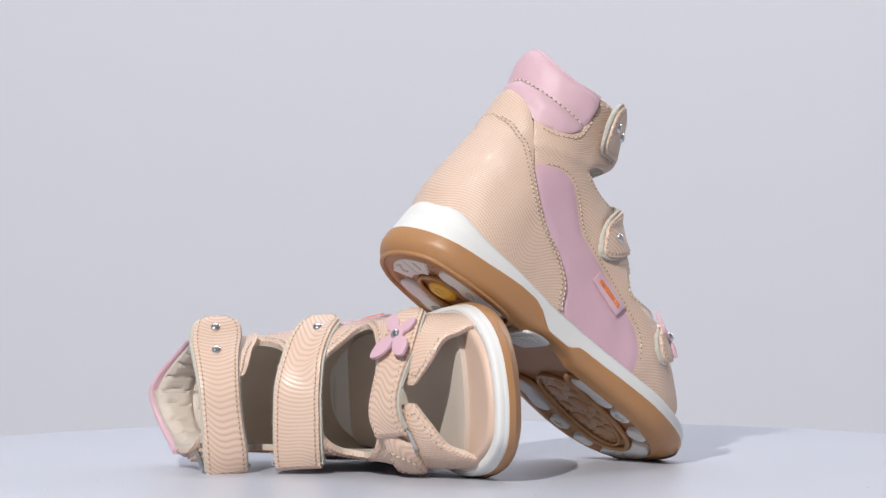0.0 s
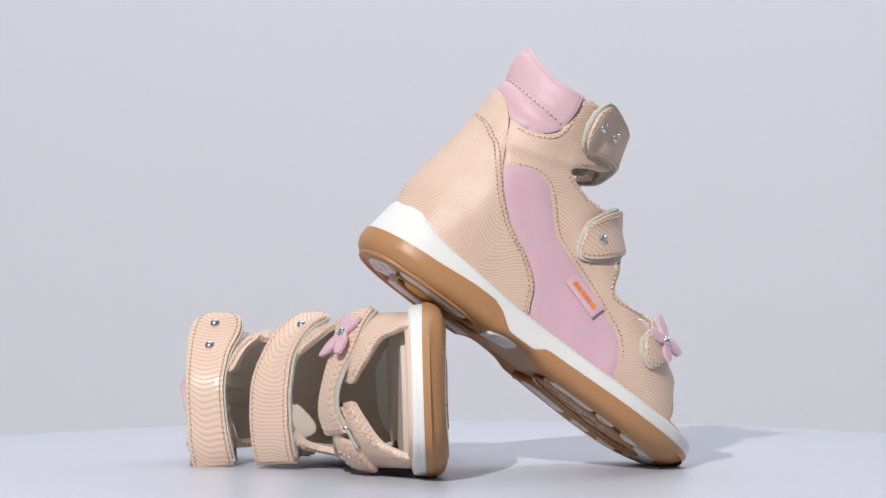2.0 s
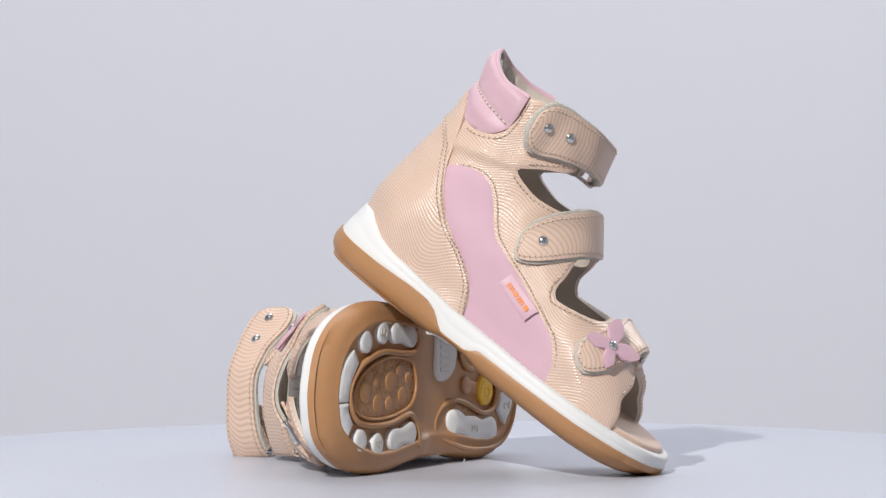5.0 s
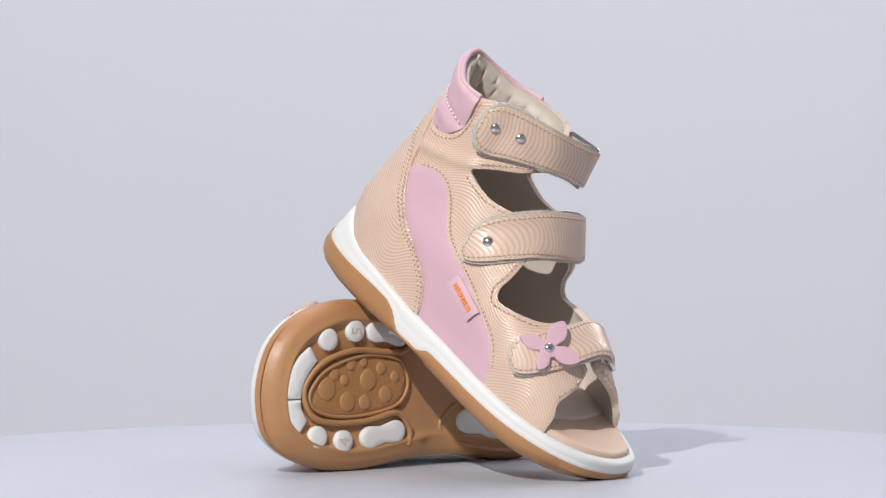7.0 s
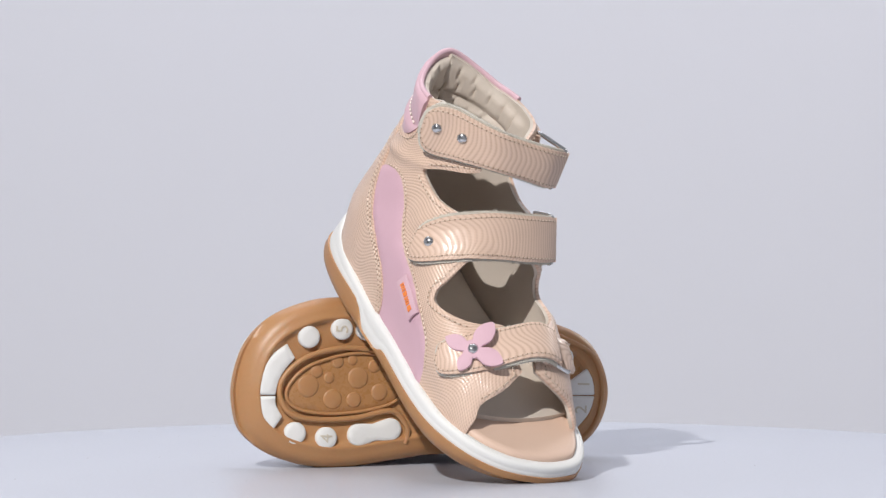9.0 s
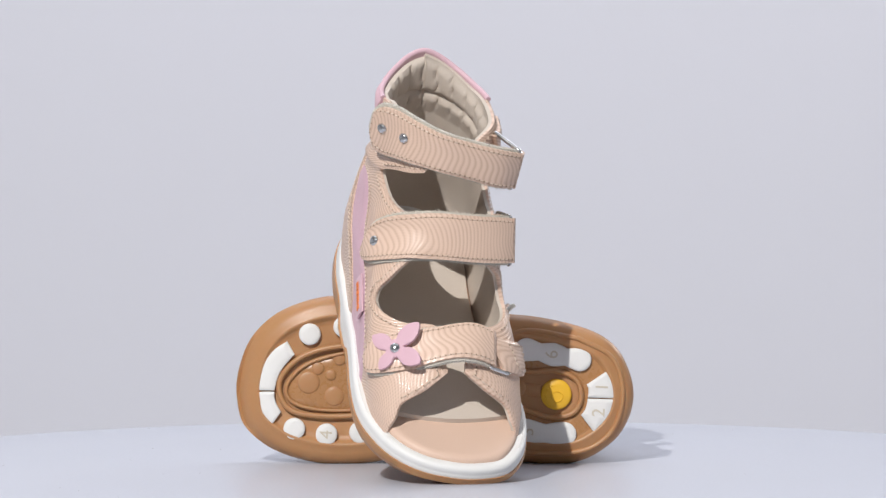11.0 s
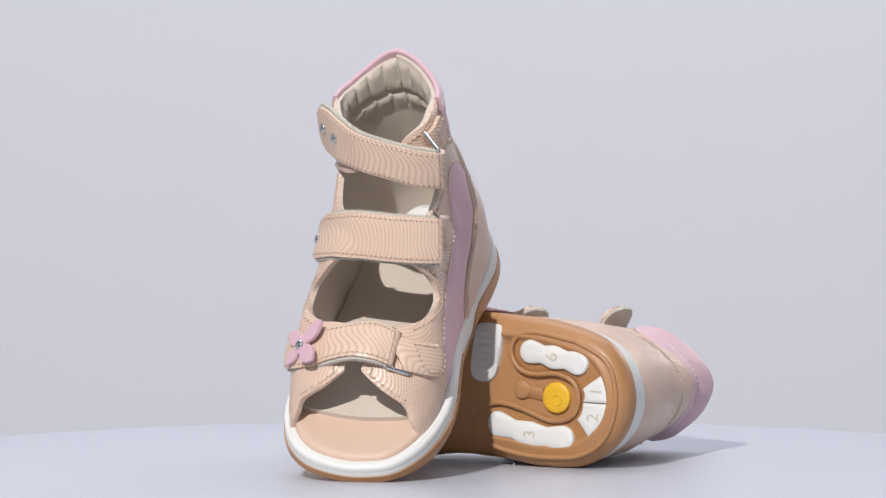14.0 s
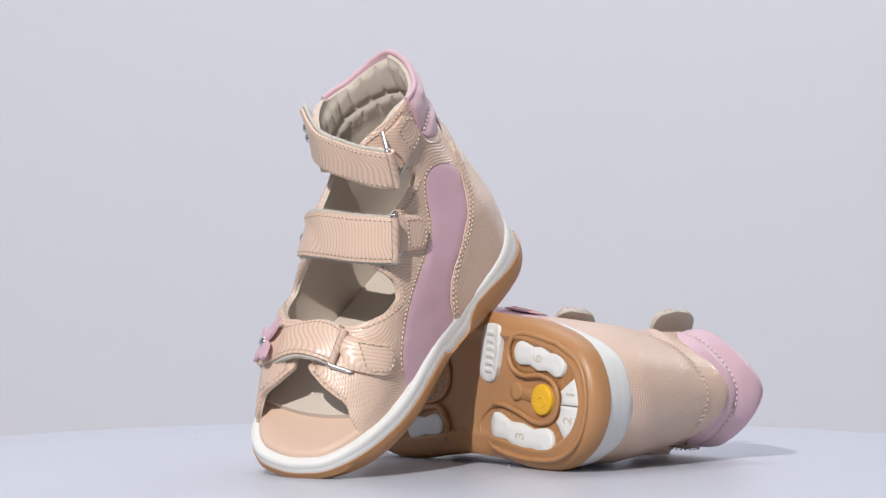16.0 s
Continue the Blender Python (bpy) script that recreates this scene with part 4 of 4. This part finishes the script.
    outline_part("raised_neck", [(55, 4.6), (44, 3.6), (44, -2.2), (55, -1.0)], 2.1, 3.2, GUM, gum, hand, "", 0.3)
    outline_part("raised_disc", circle(55.2, 2.0, 4.3, 28), 1.5, 3.2, GUM, gum, hand, "", 0.4)
    pad = outline_part("logo_pad", curve_through([(67.2, 29), (69.2, 31.2), (80.6, 31.2), (83.2, 25), (84.2, 10), (81.2, 4.6), (74, 4.4), (69.2, 9.5), (67.2, 22)], 60, True), 0.0, 4.0, WHITE_RUBBER, shoe, hand,
                       "white rubber pad with raised bars", 0.6)
    for y in (9.5, 13.0, 16.5, 20.0, 23.5, 27.0):
        outline_part("bar", [(73.0, y - 1.1), (79.2, y - 1.1), (79.2, y + 1.1), (73.0, y + 1.1)], -0.45, 0.4, WHITE_RUBBER, pad, hand, "", 0.2)


def nib(shoe, hand, x, lat, z, tilt):
    """A hair-thin flash of white rubber left from moulding."""
    v, f = tube([(x, lat, z), (x + 0.3, lat + tilt * 1.1, z + 0.3), (x + 0.2, lat + tilt * 2.2, z + 0.9)], 0.22, False, 6)
    part("moulding_flash", mm(v, hand), f, WHITE_RUBBER, shoe)


def side_tag(shoe, hand):
    """A pink woven tag with orange print on the outer side."""
    corners = girth([(84.4, 47.2), (104.6, 41.4), (102.2, 34.8), (82.2, 41.0)], 1)
    ring = []
    c = np.array(corners)
    for p, q in zip(c, np.roll(c, -1, 0)):
        n = max(1, int(np.linalg.norm(q - p) / 1.2))
        ring += [p + (q - p) * k / n for k in range(n)]
    u, w = c[1] - c[0], c[3] - c[0]

    def flare(p):
        return 0.9 * np.clip(((p - c[0]) @ w) / (w @ w), 0, 1)
    tag = panel("side_tag", np.array(ring), 1.8, 2.7, PINK_PATENT, shoe, hand, "pink tag with orange marks", step=1.4, roll=0.2, puff=flare, carry=True)
    for k, wide in ((0.14, 0.05), (0.21, 0.05), (0.28, 0.05), (0.36, 0.11), (0.50, 0.05), (0.57, 0.05), (0.64, 0.05), (0.73, 0.12)):
        a = c[0] + u * k + w * 0.36
        q = np.array([a, a + u * wide, a + u * wide + w * 0.33, a + w * 0.33])
        ring = []
        for p, r in zip(q, np.roll(q, -1, 0)):
            ring += [p + (r - p) * j / 3 for j in range(3)]
        panel("mark", np.array(ring), 2.75, 3.1, ORANGE, tag, hand, step=0.8, roll=0.05, puff=flare, carry=True)


def sandal(hand, label):
    shoe = tagged(new("sandal"), label, "sandal", "pair of sandals")
    sole(shoe, hand)
    upper(shoe, hand)
    for which in ("ankle", "instep", "toe"):
        strap(shoe, hand, which)
        tab(shoe, hand, which)
    side_tag(shoe, hand)
    if hand > 0:
        nib(shoe, hand, 57, -32.5, 3.2, -1)
    return shoe


# ---------------------------------------------------------------- the studio


def box(name, x0, x1, y0, y1, z0, z1, material, kind="structure", label="", category=""):
    v = [(x, y, z) for x in (x0, x1) for y in (y0, y1) for z in (z0, z1)]
    f = [(0, 1, 3, 2), (4, 6, 7, 5), (0, 4, 5, 1), (2, 3, 7, 6), (0, 2, 6, 4), (1, 5, 7, 3)]
    ob = part(name, v, f, material, None, label, smooth=False)
    return tagged(ob, kind=kind, category=category)


box("backdrop", -3.2, 3.2, 2.2, 2.26, -0.9, 2.6, WALL_GREY, label="plain light grey studio backdrop paper")
box("floor", -3.2, 3.2, -3.2, 2.2, -0.96, -0.9, FLOOR_GREY, label="grey studio floor")
# unseen white walls and ceiling, added for bounced light and reflections
box("bounce_wall_left", -3.26, -3.2, -3.2, 2.26, -0.96, 2.6, ROOM_WHITE, label="unseen white wall added to bounce light")
box("bounce_wall_right", 3.2, 3.26, -3.2, 2.26, -0.96, 2.6, ROOM_WHITE, label="unseen white wall added to bounce light")
box("bounce_wall_back", -3.26, 3.26, -3.26, -3.2, -0.96, 2.6, ROOM_WHITE, label="unseen white wall added to bounce light")
box("bounce_ceiling", -3.26, 3.26, -3.26, 2.26, 2.6, 2.66, ROOM_WHITE, label="unseen white ceiling added to bounce light")


def turntable():
    """A round white table top that turns, on a thick edge."""
    table = tagged(new("turntable"), "round white laminate turntable top under the sandals", "turntable")
    rings, n = [], 160
    for r, z in ((0.0005, 0), (0.10, 0), (0.20, 0), (0.2995, 0), (0.302, -0.0008), (0.303, -0.003), (0.303, -0.016), (0.301, -0.018), (0.28, -0.018), (0.0005, -0.018)):
        rings.append([(r * math.cos(2 * math.pi * i / n), r * math.sin(2 * math.pi * i / n), z) for i in range(n)])
    faces = []
    for i in range(len(rings) - 1):
        for j in range(n):
            faces.append((i * n + j, i * n + (j + 1) % n, (i + 1) * n + (j + 1) % n, (i + 1) * n + j))
    part("table_top", np.concatenate(rings), faces, TABLE_WHITE, table)
    verts, faces = [], []
    for k in range(46):
        a, r, d = random.uniform(0, 6.283), 0.29 * math.sqrt(random.random()), random.uniform(0.0002, 0.00055)
        base = len(verts)
        verts += [(r * math.cos(a) + d * math.cos(w), r * math.sin(a) + d * math.sin(w) * 0.7, 0.0001) for w in (0, 1.05, 2.1, 3.14, 4.2, 5.2)] + [(r * math.cos(a), r * math.sin(a), 0.0001 + d * 0.6)]
        faces += [(base + i, base + (i + 1) % 6, base + 6) for i in range(6)]
    part("dust", verts, faces, FLOOR_GREY, table, kind="stuff")
    rings = []
    for r, z in ((0.10, -0.018), (0.10, -0.03), (0.05, -0.04), (0.05, -0.86), (0.2, -0.88), (0.2, -0.9)):
        rings.append([(r * math.cos(2 * math.pi * i / 48), r * math.sin(2 * math.pi * i / 48), z) for i in range(48)])
    faces = []
    for i in range(len(rings) - 1):
        for j in range(48):
            faces.append((i * 48 + j, i * 48 + (j + 1) % 48, (i + 1) * 48 + (j + 1) % 48, (i + 1) * 48 + j))
    part("pedestal", np.concatenate(rings), faces, TABLE_WHITE, table)
    return table


TABLE = turntable()
STANDING = sandal(-1, "beige and pink leather sandal leaning heel-up on its fellow")
LYING = sandal(1, "beige and pink leather sandal lying on its side")

STANDING_POSE = pose(-0.03345, -0.05345, 0.1018, -3.3, 36.41, 35.92)
LYING_POSE = pose(-0.0395, 0.0708, 0.0310, 91.6, -2.98, -66.4)


def angle(t):
    """The turntable's turn in degrees."""
    return -10.2955 * t - 0.00279 * (t - 8) ** 2 + 0.00126 * (t - 8) ** 3


def motions():
    times = [0.5 * k for k in range(33)]
    for thing, rest in ((TABLE, Matrix()), (STANDING, STANDING_POSE), (LYING, LYING_POSE)):
        walk(thing, [(t, pose(0, 0, 0, 0, 0, angle(t)) @ rest) for t in times])


motions()
